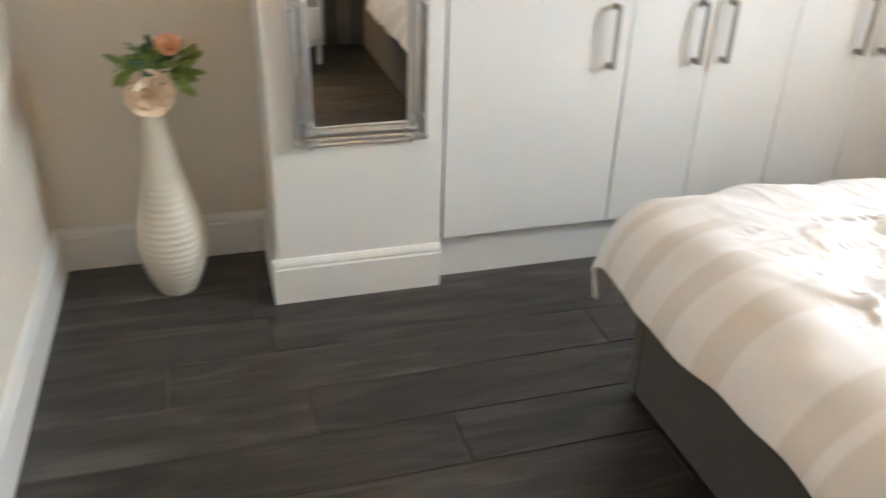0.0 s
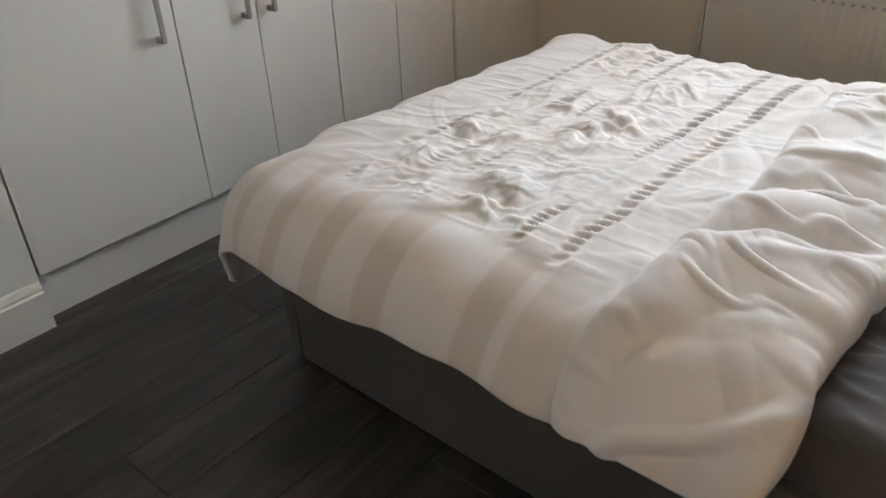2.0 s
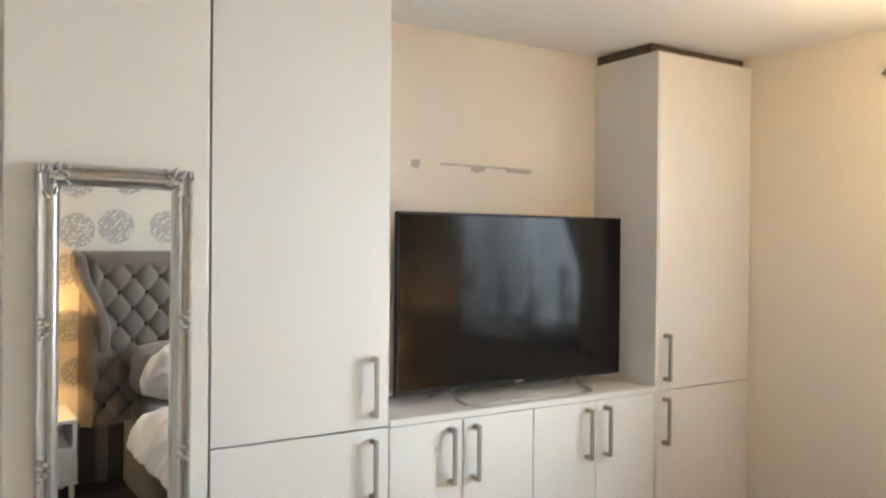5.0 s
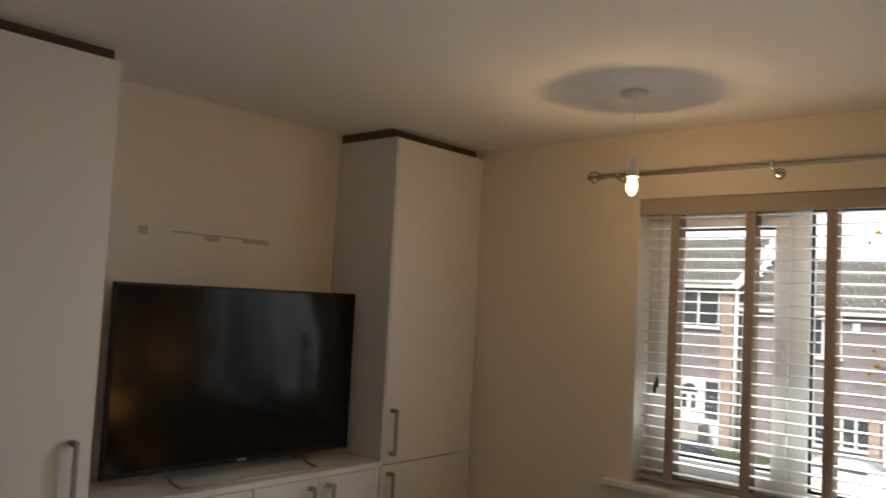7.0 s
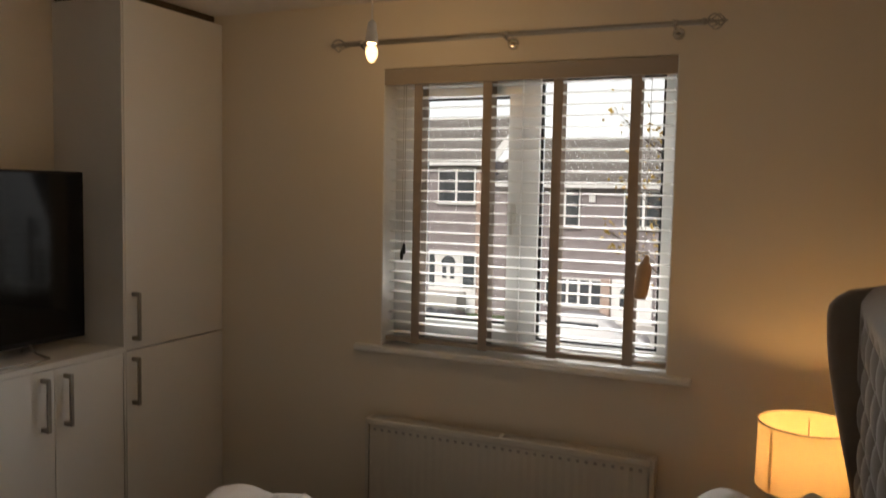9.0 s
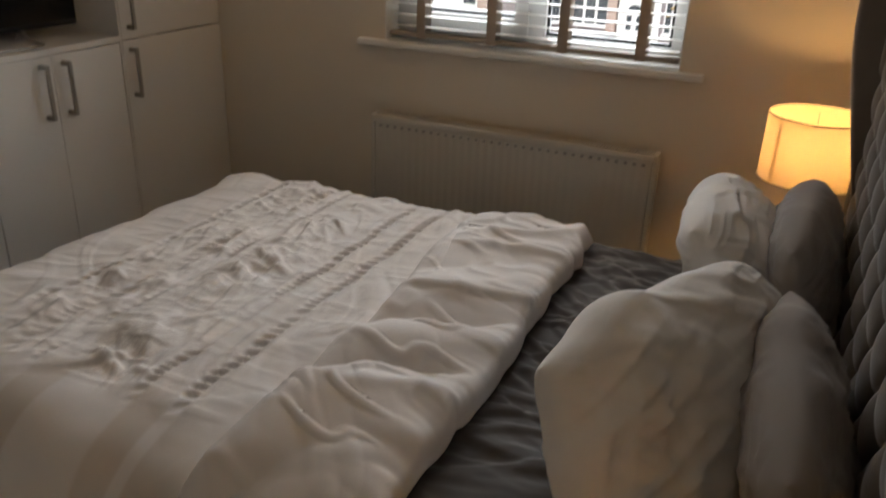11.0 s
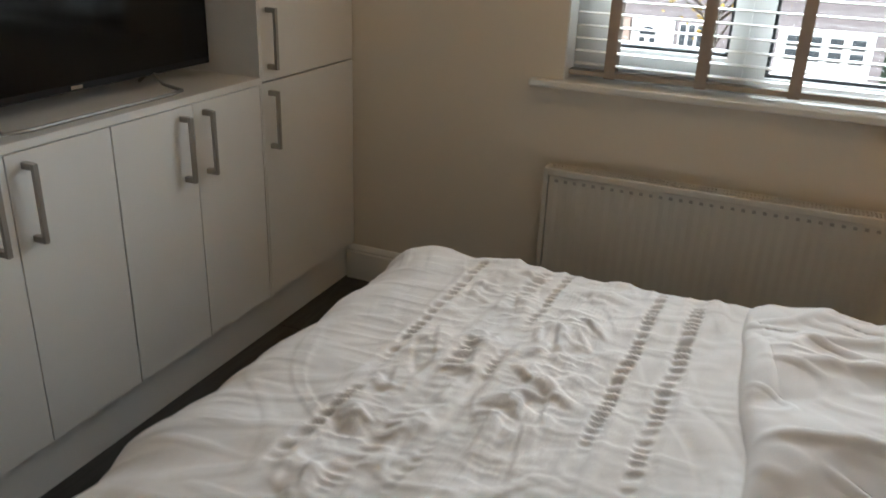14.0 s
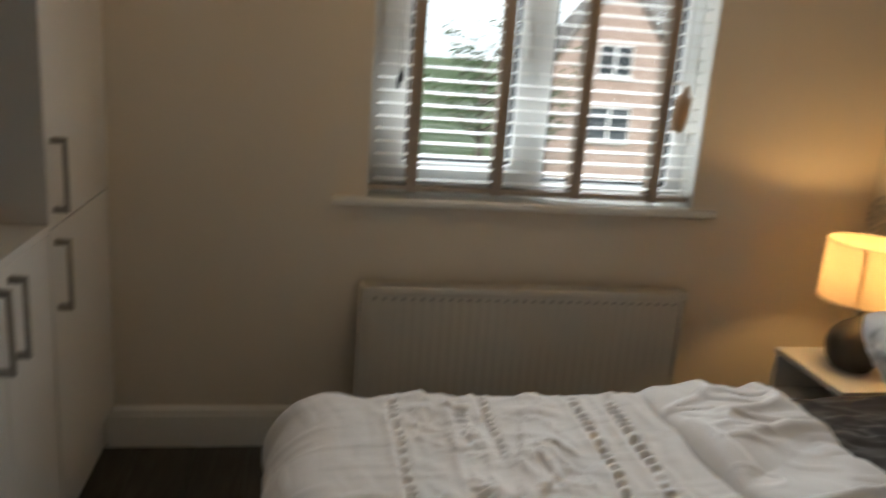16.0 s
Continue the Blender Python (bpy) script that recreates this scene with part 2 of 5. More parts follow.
def duvet_mat():
    """White cotton duvet with satin taupe cross stripes."""
    m, n, l, p = node_mat("white_duvet_cotton_with_taupe_stripes")
    at = n.new("ShaderNodeAttribute")
    at.attribute_name = "stripe"
    tc = n.new("ShaderNodeTexCoord")
    nz, fz = n.new("ShaderNodeTexNoise"), n.new("ShaderNodeTexNoise")
    nz.inputs["Scale"].default_value, fz.inputs["Scale"].default_value = 5, 650
    l.new(tc.outputs["Object"], nz.inputs[0])
    l.new(tc.outputs["Object"], fz.inputs[0])
    mix = n.new("ShaderNodeMix")
    mix.data_type = "RGBA"
    mix.inputs[6].default_value, mix.inputs[7].default_value = (0.84, 0.80, 0.78, 1), (0.73, 0.67, 0.62, 1)
    l.new(at.outputs["Fac"], mix.inputs[0])
    r = n.new("ShaderNodeMapRange")
    r.inputs[3].default_value, r.inputs[4].default_value = 0.96, 1.04
    l.new(nz.outputs[0], r.inputs[0])
    v = n.new("ShaderNodeVectorMath")
    v.operation = "SCALE"
    l.new(mix.outputs[2], v.inputs[0])
    l.new(r.outputs[0], v.inputs["Scale"])
    l.new(v.outputs[0], p.inputs["Base Color"])
    rr = n.new("ShaderNodeMapRange")
    rr.inputs[3].default_value, rr.inputs[4].default_value = 0.8, 0.55
    l.new(at.outputs["Fac"], rr.inputs[0])
    l.new(rr.outputs[0], p.inputs["Roughness"])
    p.inputs["Specular IOR Level"].default_value = 0.3
    p.inputs["Sheen Weight"].default_value = 0.15
    bp = n.new("ShaderNodeBump")
    bp.inputs["Strength"].default_value, bp.inputs["Distance"].default_value = 0.2, 0.002
    l.new(fz.outputs[0], bp.inputs["Height"])
    l.new(bp.outputs[0], p.inputs["Normal"])
    return m


DUVET = duvet_mat()


def wallpaper_mat():
    """Cream paper printed with silver-grey round seed heads."""
    m, n, l, p = node_mat("cream_wallpaper_with_silver_seed_heads")
    tc, mp = n.new("ShaderNodeTexCoord"), n.new("ShaderNodeMapping")
    mp.inputs["Scale"].default_value = (3.4, 0.01, 3.4)
    l.new(tc.outputs["Object"], mp.inputs[0])
    vo = n.new("ShaderNodeTexVoronoi")
    vo.inputs["Scale"].default_value, vo.inputs["Randomness"].default_value = 1.0, 0.35
    l.new(mp.outputs[0], vo.inputs["Vector"])
    disc = n.new("ShaderNodeMapRange")
    disc.inputs[1].default_value, disc.inputs[2].default_value, disc.inputs[3].default_value, disc.inputs[4].default_value = 0.36, 0.39, 1, 0
    l.new(vo.outputs["Distance"], disc.inputs[0])
    sp = n.new("ShaderNodeTexVoronoi")
    sp.inputs["Scale"].default_value = 14
    l.new(mp.outputs[0], sp.inputs["Vector"])
    sr = n.new("ShaderNodeMapRange")
    sr.inputs[1].default_value, sr.inputs[2].default_value = 0.25, 0.5
    l.new(sp.outputs["Distance"], sr.inputs[0])
    mu = n.new("ShaderNodeMath")
    mu.operation = "MULTIPLY"
    l.new(disc.outputs[0], mu.inputs[0])
    l.new(sr.outputs[0], mu.inputs[1])
    mix = n.new("ShaderNodeMix")
    mix.data_type = "RGBA"
    mix.inputs[6].default_value, mix.inputs[7].default_value = (0.7, 0.66, 0.58, 1), (0.4, 0.39, 0.38, 1)
    l.new(mu.outputs[0], mix.inputs[0])
    l.new(mix.outputs[2], p.inputs["Base Color"])
    p.inputs["Roughness"].default_value = 0.6
    return m


WALLPAPER = wallpaper_mat()


# ---- building helpers ----
def thing(name, label, category, at=(0, 0, 0), group="", kind=""):
    ob = new(name)
    ob.location = at
    ob.empty_display_size = 0.1
    return tagged(ob, label, category, group, kind)


def world_at(ob):
    at = Vector((0, 0, 0))
    while ob:
        at += ob.location
        ob = ob.parent
    return at


def part(name, bm, material, parent=None, label="", smooth=False):
    """Links bm, built in world coordinates, as one mesh; under its parent if there is one."""
    me = bpy.data.meshes.new(name)
    if parent:
        bm.transform(Matrix.Translation(-world_at(parent)))
    bm.normal_update()
    bm.to_mesh(me)
    bm.free()
    if smooth:
        me.polygons.foreach_set("use_smooth", [True] * len(me.polygons))
    me.materials.append(material)
    ob = new(name, me)
    if parent:
        ob.parent = parent
    return tagged(ob, label)


def add_box(bm, a, b):
    x0, x1 = sorted((a[0], b[0]))
    y0, y1 = sorted((a[1], b[1]))
    z0, z1 = sorted((a[2], b[2]))
    v = [bm.verts.new(c) for c in ((x0, y0, z0), (x1, y0, z0), (x1, y1, z0), (x0, y1, z0), (x0, y0, z1), (x1, y0, z1), (x1, y1, z1), (x0, y1, z1))]
    for f in ((3, 2, 1, 0), (4, 5, 6, 7), (0, 1, 5, 4), (1, 2, 6, 5), (2, 3, 7, 6), (3, 0, 4, 7)):
        bm.faces.new([v[i] for i in f])
    return v


def box(a, b, bevel=0.0, seg=2):
    bm = bmesh.new()
    add_box(bm, a, b)
    if bevel:
        bmesh.ops.bevel(bm, geom=bm.edges[:], offset=bevel, segments=seg, profile=0.5, affect="EDGES")
    return bm


def boxes(*pairs):
    bm = bmesh.new()
    for a, b in pairs:
        add_box(bm, a, b)
    return bm


def lathe(profile, at, n=32, axis="z"):
    """A turned body from (radius, height) pairs."""
    bm = bmesh.new()
    rings = []
    for r, h in profile:
        ring = []
        for i in range(n):
            t = 2 * math.pi * i / n
            c = (r * math.cos(t), r * math.sin(t), h)
            if axis == "y":
                c = (c[0], c[2], c[1])
            if axis == "x":
                c = (c[2], c[0], c[1])
            ring.append(bm.verts.new((at[0] + c[0], at[1] + c[1], at[2] + c[2])))
        rings.append(ring)
    for a, b in zip(rings, rings[1:]):
        for i in range(n):
            bm.faces.new((a[i], a[(i + 1) % n], b[(i + 1) % n], b[i]))
    for ring in (rings[0], rings[-1]):
        bm.faces.new(ring)
    bmesh.ops.recalc_face_normals(bm, faces=bm.faces[:])
    return bm


def tube(points, r, n=10, close=False):
    bm = bmesh.new()
    pts = [Vector(p) for p in points]
    rings = []
    for i, p in enumerate(pts):
        if close:
            d = pts[(i + 1) % len(pts)] - pts[i - 1]
        else:
            d = pts[min(i + 1, len(pts) - 1)] - pts[max(i - 1, 0)]
        d.normalize()
        u = d.cross(Vector((0.31, 0.17, 0.93)))
        if u.length < 1e-3:
            u = d.cross(Vector((1, 0, 0)))
        u.normalize()
        w = d.cross(u)
        rad = r[i] if isinstance(r, (list, tuple)) else r
        rings.append([bm.verts.new(p + rad * (math.cos(2 * math.pi * k / n) * u + math.sin(2 * math.pi * k / n) * w)) for k in range(n)])
    pairs = list(zip(rings, rings[1:])) + ([(rings[-1], rings[0])] if close else [])
    for a, b in pairs:
        for k in range(n):
            bm.faces.new((a[k], a[(k + 1) % n], b[(k + 1) % n], b[k]))
    if not close:
        bm.faces.new(rings[0])
        bm.faces.new(rings[-1])
    bmesh.ops.recalc_face_normals(bm, faces=bm.faces[:])
    return bm


def merge(a, b):
    me = bpy.data.meshes.new("joined")
    b.to_mesh(me)
    b.free()
    a.from_mesh(me)
    bpy.data.meshes.remove(me)
    return a


def extrude_profile(profile, start, end, out):
    """A moulding: (depth, height) outline swept from start to end, depth measured along out."""
    bm = bmesh.new()
    s, e, o = Vector(start), Vector(end), Vector(out)
    a = [bm.verts.new(s + o * d + Vector((0, 0, h))) for d, h in profile]
    b = [bm.verts.new(e + o * d + Vector((0, 0, h))) for d, h in profile]
    for i in range(len(profile)):
        j = (i + 1) % len(profile)
        bm.faces.new((a[i], a[j], b[j], b[i]))
    bm.faces.new(a)
    bm.faces.new(b)
    bmesh.ops.recalc_face_normals(bm, faces=bm.faces[:])
    return bm


def grid_mesh(co, nu, nv, wrap=False):
    """A bmesh from an (nu, nv, 3) array."""
    bm = bmesh.new()
    vs = [bm.verts.new(c) for c in co.reshape(-1, 3)]
    for i in range(nu - 1):
        for j in range(nv - 1):
            bm.faces.new((vs[i * nv + j], vs[(i + 1) * nv + j], vs[(i + 1) * nv + j + 1], vs[i * nv + j + 1]))
    return bm


# ---- plan of the room ----
WX, EX = -1.235, 2.485          # west and window wall
SY, NY = -2.80, 0.38           # headboard wall and wall behind the wardrobes
CZ = 2.415                     # ceiling
W0, W1, WZ0, WZ1 = -2.066, -0.852, 0.95, 2.135   # window opening
THICK = 0.27


def structure(name, bm, mat, label, category, smooth=False):
    return tagged(part(name, bm, mat, None, smooth=smooth), label, category, kind="structure")


structure("wall_west", box((WX - 0.12, SY - 0.12, 0), (WX, NY + 0.12, CZ)), WALL, "plain cream painted wall beside the alcove", "wall")
structure("wall_north", box((WX, NY, 0), (EX, NY + 0.12, CZ)), WALL, "plain cream painted wall behind the wardrobes", "wall")
structure("wall_south", box((WX, SY - 0.12, 0), (EX, SY, CZ)), WALLPAPER, "cream wallpaper with silver round seed heads behind headboard", "wall")
structure("wall_east", boxes(((EX, SY - 0.12, -0.3), (EX + THICK, W0, CZ)), ((EX, W1, -0.3), (EX + THICK, NY + 0.12, CZ)),
                             ((EX, W0, -0.3), (EX + THICK, W1, WZ0)), ((EX, W0, WZ1), (EX + THICK, W1, CZ))), WALL, "cream painted wall with a window opening", "wall")
structure("ceiling", box((WX - 0.12, SY - 0.12, CZ), (EX + THICK, NY + 0.12, CZ + 0.15)), CEIL, "smooth white painted ceiling", "ceiling")
PX0, PX1 = -0.535, -0.004
structure("wall_pillar", box((PX0, 0.0, 0), (PX1, NY, CZ), 0.004), GLOSS, "narrow white boxed-in pillar beside the wardrobes", "pillar")

BB = [(0, 0), (0.02, 0), (0.02, 0.122), (0.015, 0.128), (0.017, 0.136), (0.013, 0.144), (0.006, 0.152), (0, 0.155)]
structure("baseboard_west", extrude_profile(BB, (WX, SY, 0), (WX, NY, 0), (1, 0, 0)), GLOSS, "white moulded skirting board", "skirting board")
structure("baseboard_alcove", extrude_profile(BB, (WX, NY, 0), (PX0, NY, 0), (0, -1, 0)), GLOSS, "white moulded skirting board in the alcove", "skirting board")
structure("baseboard_pillar_side", extrude_profile(BB, (PX0, -0.018, 0), (PX0, NY - 0.02, 0), (-1, 0, 0)), GLOSS, "white moulded skirting board on the pillar side", "skirting board")
structure("baseboard_pillar", extrude_profile(BB, (PX0 - 0.02, 0, 0), (PX1 - 0.003, 0, 0), (0, -1, 0)), GLOSS, "white moulded skirting board round the pillar", "skirting board")
structure("baseboard_east", extrude_profile(BB, (EX, SY, 0), (EX, 0.03, 0), (-1, 0, 0)), GLOSS, "white moulded skirting board under the window", "skirting board")
structure("baseboard_south", extrude_profile(BB, (WX, SY, 0), (EX, SY, 0), (0, 1, 0)), GLOSS, "white moulded skirting board behind the bed", "skirting board")
structure("plinth", box((PX1 + 0.004, 0.04, 0), (EX - 0.001, 0.06, 0.16)), DOORW, "white recessed plinth board under the wardrobes", "plinth")

# ---- window ----
window = thing("window_1", "white upvc casement window with two panes", "window", (2.62, -1.46, WZ0), kind="structure")
FX0, FX1 = 2.60, 2.67
b = bmesh.new()
for a, c in (((FX0, W0, WZ0), (FX1, W0 + 0.06, WZ1)), ((FX0, W1 - 0.06, WZ0), (FX1, W1, WZ1)), ((FX0, W0 + 0.06, WZ0), (FX1, W1 - 0.06, WZ0 + 0.06)),
             ((FX0, W0 + 0.06, WZ1 - 0.05), (FX1, W1 - 0.06, WZ1)), ((FX0, -1.51, WZ0 + 0.06), (FX1, -1.44, WZ1 - 0.05))):
    add_box(b, a, c)
part("window_frame", b, UPVC, window)
b = bmesh.new()
SX0, SX1 = 2.585, 2.655
for a, c in (((SX0, -1.44, WZ0 + 0.04), (SX1, -1.385, WZ1 - 0.04)), ((SX0, -0.985, WZ0 + 0.04), (SX1, W1 - 0.045, WZ1 - 0.04)),
             ((SX0, -1.385, WZ0 + 0.04), (SX1, -0.985, WZ0 + 0.115)), ((SX0, -1.385, WZ1 - 0.115), (SX1, -0.985, WZ1 - 0.04))):
    add_box(b, a, c)
sash = part("sash", b, UPVC, window, "white opening casement sash")
part("pane", box((2.628, -1.385, WZ0 + 0.11), (2.634, -0.985, WZ1 - 0.11)), GLASS, window).visible_shadow = False
part("pane", box((2.628, W0 + 0.055, WZ0 + 0.055), (2.634, -1.505, WZ1 - 0.045)), GLASS, window).visible_shadow = False
G = 0.012
gk = bmesh.new()
for y0, y1, z0, z1 in ((-1.385, -0.985, WZ0 + 0.115, WZ1 - 0.115), (W0 + 0.06, -1.51, WZ0 + 0.06, WZ1 - 0.05)):
    for a, c in (((2.622, y0, z0), (2.64, y0 + G, z1)), ((2.622, y1 - G, z0), (2.64, y1, z1)), ((2.622, y0 + G, z0), (2.64, y1 - G, z0 + G)), ((2.622, y0 + G, z1 - G), (2.64, y1 - G, z1))):
        add_box(gk, a, c)
part("gasket", gk, BLACK, window, "black rubber glazing gasket")
hb = box((2.572, -1.425, 1.50), (2.586, -1.40, 1.58), 0.004)
merge(hb, box((2.55, -1.42, 1.53), (2.575, -1.405, 1.545), 0.003))
merge(hb, box((2.55, -1.42, 1.44), (2.562, -1.405, 1.545), 0.004))
part("handle", hb, WHITEPL, window, "white window handle")
structure("window_sill", box((EX - 0.035, -2.155, 0.925), (2.60, -0.735, 0.951), 0.006), GLOSS, "white gloss painted window board with rounded nosing", "window sill")

for side, y0, y1 in (("north", W1 - 0.005, W1 + 0.001), ("south", W0 - 0.001, W0 + 0.005)):
    structure("trim_reveal_" + side, box((EX + 0.002, y0, WZ0 + 0.002), (2.599, y1, WZ1 - 0.002)), GLOSS, "white painted window reveal", "reveal")
structure("trim_reveal_head", box((EX + 0.02, W0 + 0.006, WZ1 - 0.003), (2.599, W1 - 0.006, WZ1 + 0.001)), GLOSS, "white painted window head reveal", "reveal")

# ---- blind ----
BX = 2.53
blind = thing("venetian_blind", "white slatted venetian blind with taupe tapes and pelmet, open", "blind", (BX, -1.46, 0.97))
part("pelmet", box((EX + 0.0, W0 + 0.004, 2.065), (EX + 0.018, W1 - 0.002, WZ1 - 0.004), 0.003), TAUPE, blind, "taupe wooden pelmet")
part("headrail", box((BX - 0.028, W0 + 0.01, 2.08), (BX + 0.028, W1 - 0.01, 2.13)), UPVC, blind)
slat_me = None
nslat = 25
for i in range(nslat):
    z = 1.008 + i * (2.055 - 1.008) / (nslat - 1)
    if slat_me is None:
        b = bmesh.new()
        prof = [(-0.025, 0.0), (-0.012, 0.0022), (0, 0.003), (0.012, 0.0022), (0.025, 0.0)]
        top = [[b.verts.new((x, y, h + 0.0028)) for x, h in prof] for y in (-0.585, 0.585)]
        bot = [[b.verts.new((x, y, h)) for x, h in prof] for y in (-0.585, 0.585)]
        for k in range(4):
            b.faces.new((top[0][k], top[0][k + 1], top[1][k + 1], top[1][k]))
            b.faces.new((bot[0][k + 1], bot[0][k], bot[1][k], bot[1][k + 1]))
        for e in (0, 1):
            b.faces.new(top[e] + bot[e][::-1])
        for k in (0, 4):
            b.faces.new((top[0][k], top[1][k], bot[1][k], bot[0][k]))
        bmesh.ops.recalc_face_normals(b, faces=b.faces[:])
        slat_me = bpy.data.meshes.new("slat")
        b.to_mesh(slat_me)
        b.free()
        slat_me.materials.append(SLAT)
    s = new("slat", slat_me)
    s.parent = blind
    s.matrix_basis = pose(0, -0.004, z - 0.97, 0, 1, 0)
part("bottom_rail", box((BX - 0.025, W0 + 0.012, 0.972), (BX + 0.025, W1 - 0.012, 0.99), 0.003), TAUPE, blind, "taupe wooden bottom rail")
for y in (-1.01, -1.318, -1.612, -1.912):
    b = boxes(((BX - 0.031, y - 0.019, 0.968), (BX - 0.0295, y + 0.019, 2.075)), ((BX + 0.0295, y - 0.019, 0.968), (BX + 0.031, y + 0.019, 2.075)), ((BX - 0.0295, y - 0.019, 0.968), (BX + 0.0295, y + 0.019, 0.9705)))
    part("tape", b, TAPE, blind, "taupe woven ladder tape")
for y, z in ((-0.955, 1.37), (-0.945, 1.345)):
    part("cord", tube([(BX - 0.036, y, 2.08), (BX - 0.036, y, z)], 0.0015, 6), CORD, blind)
    part("toggle", lathe([(0.003, 0.03), (0.006, 0.02), (0.008, 0.0), (0.006, -0.015), (0.002, -0.02)], (BX - 0.036, y, z), 12), BLACK, blind, "dark cord toggle", True)
part("cord", tube([(BX - 0.036, -1.97, 2.08), (BX - 0.036, -1.965, 1.42)], 0.0015, 6), CORD, blind)
part("cord_cleat", box((BX - 0.045, -1.985, 1.405), (BX - 0.028, -1.93, 1.412), 0.002), WHITEPL, blind, "small white cord cleat")
b = lathe([(0.006, 0.165), (0.012, 0.15), (0.013, 0.138), (0.026, 0.125), (0.028, 0.1), (0.027, 0.02), (0.022, 0.0)], (0, 0, 0), 20)
b.transform(pose(BX - 0.05, -1.955, 1.235, 8, 0, 0))
part("cord_weight", b, TAGM, blind, "tan wooden cord weight", True)

# ---- curtain pole ----
pole = thing("curtain_pole", "slim pewter curtain pole with open cage finials", "curtain pole", (2.39, -1.43, 2.225))
part("rod", tube([(2.39, -0.73, 2.226), (2.39, -2.15, 2.224)], 0.0095, 12), STEEL, pole)
for y, s in ((-0.73, 1), (-2.15, -1)):
    f = lathe([(0.012, 0), (0.012, 0.012), (0.006, 0.016), (0.004, 0.08), (0.001, 0.086)], (2.39, y, 2.225), 12, "y")
    if s < 0:
        f.free()
        f = lathe([(0.012, 0), (0.012, -0.012), (0.006, -0.016), (0.004, -0.08), (0.001, -0.086)], (2.39, y, 2.225), 12, "y")
    for k in range(5):
        pts = []
        for q in range(13):
            u = q / 12
            ang = 2 * math.pi * k / 5 + 2.0 * u
            rr = 0.003 + 0.024 * math.sin(math.pi * u) ** 0.9
            pts.append((2.39 + rr * math.cos(ang), y + s * (0.014 + 0.062 * u), 2.225 + rr * math.sin(ang)))
        merge(f, tube(pts, 0.0022, 6))
    part("finial", f, STEEL, pole, "open twisted cage finial", True)
for y in (-0.80, -1.43, -2.06):
    b = tube([(2.39, y, 2.212), (2.43, y, 2.206), (EX - 0.004, y, 2.206)], 0.005, 8)
    merge(b, lathe([(0.022, 0.0), (0.022, -0.006), (0.012, -0.01)], (EX, y, 2.206), 16, "x"))
    merge(b, lathe([(0.0135, -0.008), (0.0135, 0.008)], (2.39, y, 2.225), 14, "y"))
    part("bracket", b, CHROME, pole, "small chrome pole bracket", True)

# ---- radiator ----
RY0, RY1, RZ0, RZ1, RX0, RX1 = -2.05, -0.842, 0.14, 0.655, 2.375, 2.445
rad = thing("radiator", "cream enamelled double panel radiator under the window", "radiator", (2.42, -1.45, RZ0))
b = bmesh.new()
n = 34
pts = []
for k in range(n * 4 + 1):
    y = RY0 + 0.025 + (RY1 - RY0 - 0.05) * k / (n * 4)
    dx = (0.0, 0.0008, 0.0016, 0.0008)[k % 4]
    pts.append((RX0 + dx, y))
zs = [RZ0 + 0.0, RZ0 + 0.03, RZ1 - 0.045, RZ1 - 0.02, RZ1 - 0.004]
rows = []
for zi, z in enumerate(zs):
    flat = zi in (0, 3, 4)
    rows.append([b.verts.new((RX0 if flat else x, y, z)) for x, y in pts])
for a, c in zip(rows, rows[1:]):
    for k in range(len(pts) - 1):
        b.faces.new((a[k], c[k], c[k + 1], a[k + 1]))
bmesh.ops.recalc_face_normals(b, faces=b.faces[:])
for f in b.faces:
    if f.normal.x > 0:
        f.normal_flip()
merge(b, box((RX0 + 0.008, RY0 + 0.02, RZ0), (RX0 + 0.014, RY1 - 0.02, RZ1 - 0.004)))
part("front_panel", b, RADM, rad)
# weld dimples: their shade is put into a grey darker than the enamel
for k in range(34):
    y = RY0 + 0.05 + (RY1 - RY0 - 0.1) * k / 33
    part("seam_weld", box((RX0 - 0.0035, y - 0.006, RZ1 - 0.047), (RX0 + 0.002, y + 0.006, RZ1 - 0.037)), RADSEAM, rad)
part("back_panel", box((RX1 - 0.01, RY0 + 0.02, RZ0), (RX1, RY1 - 0.02, RZ1 - 0.01)), RADM, rad)
for y in (RY0, RY1 - 0.018):
    part("side_panel", box((RX0 + 0.002, y, RZ0 + 0.01), (RX1, y + 0.018, RZ1), 0.003), RADM, rad)
b = boxes(((RX0, RY0 + 0.018, RZ1 - 0.006), (RX0 + 0.008, RY1 - 0.018, RZ1)), ((RX1 - 0.008, RY0 + 0.018, RZ1 - 0.006), (RX1, RY1 - 0.018, RZ1)), ((RX0 + 0.008, -1.455, RZ1 - 0.006), (RX1 - 0.008, -1.435, RZ1)))
k = 0
y = RY0 + 0.022
while y < RY1 - 0.024:
    add_box(b, (RX0 + 0.008, y, RZ1 - 0.006), (RX1 - 0.008, y + 0.005, RZ1 - 0.001))
    y += 0.0125
part("top_grille", b, RADM, rad)
part("top_lip", box((RX0 - 0.006, RY0 + 0.012, RZ1 - 0.026), (RX0 + 0.009, RY1 - 0.012, RZ1 + 0.002), 0.005, 3), RADM, rad, "rounded cream top lip of the panel")
# one solid block, coloured as the shade seen through the grille slots
part("convector_shade", box((RX0 + 0.016, RY0 + 0.03, RZ0 + 0.03), (RX1 - 0.012, RY1 - 0.03, RZ1 - 0.03)), DARKGAP, rad, "near-black block standing in for the shade below the grille")
part("valve", lathe([(0.016, 0), (0.018, 0.02), (0.016, 0.06), (0.008, 0.065)], (2.42, RY1 + 0.03, 0.16), 16), WHITEPL, rad, "white thermostatic valve", True)
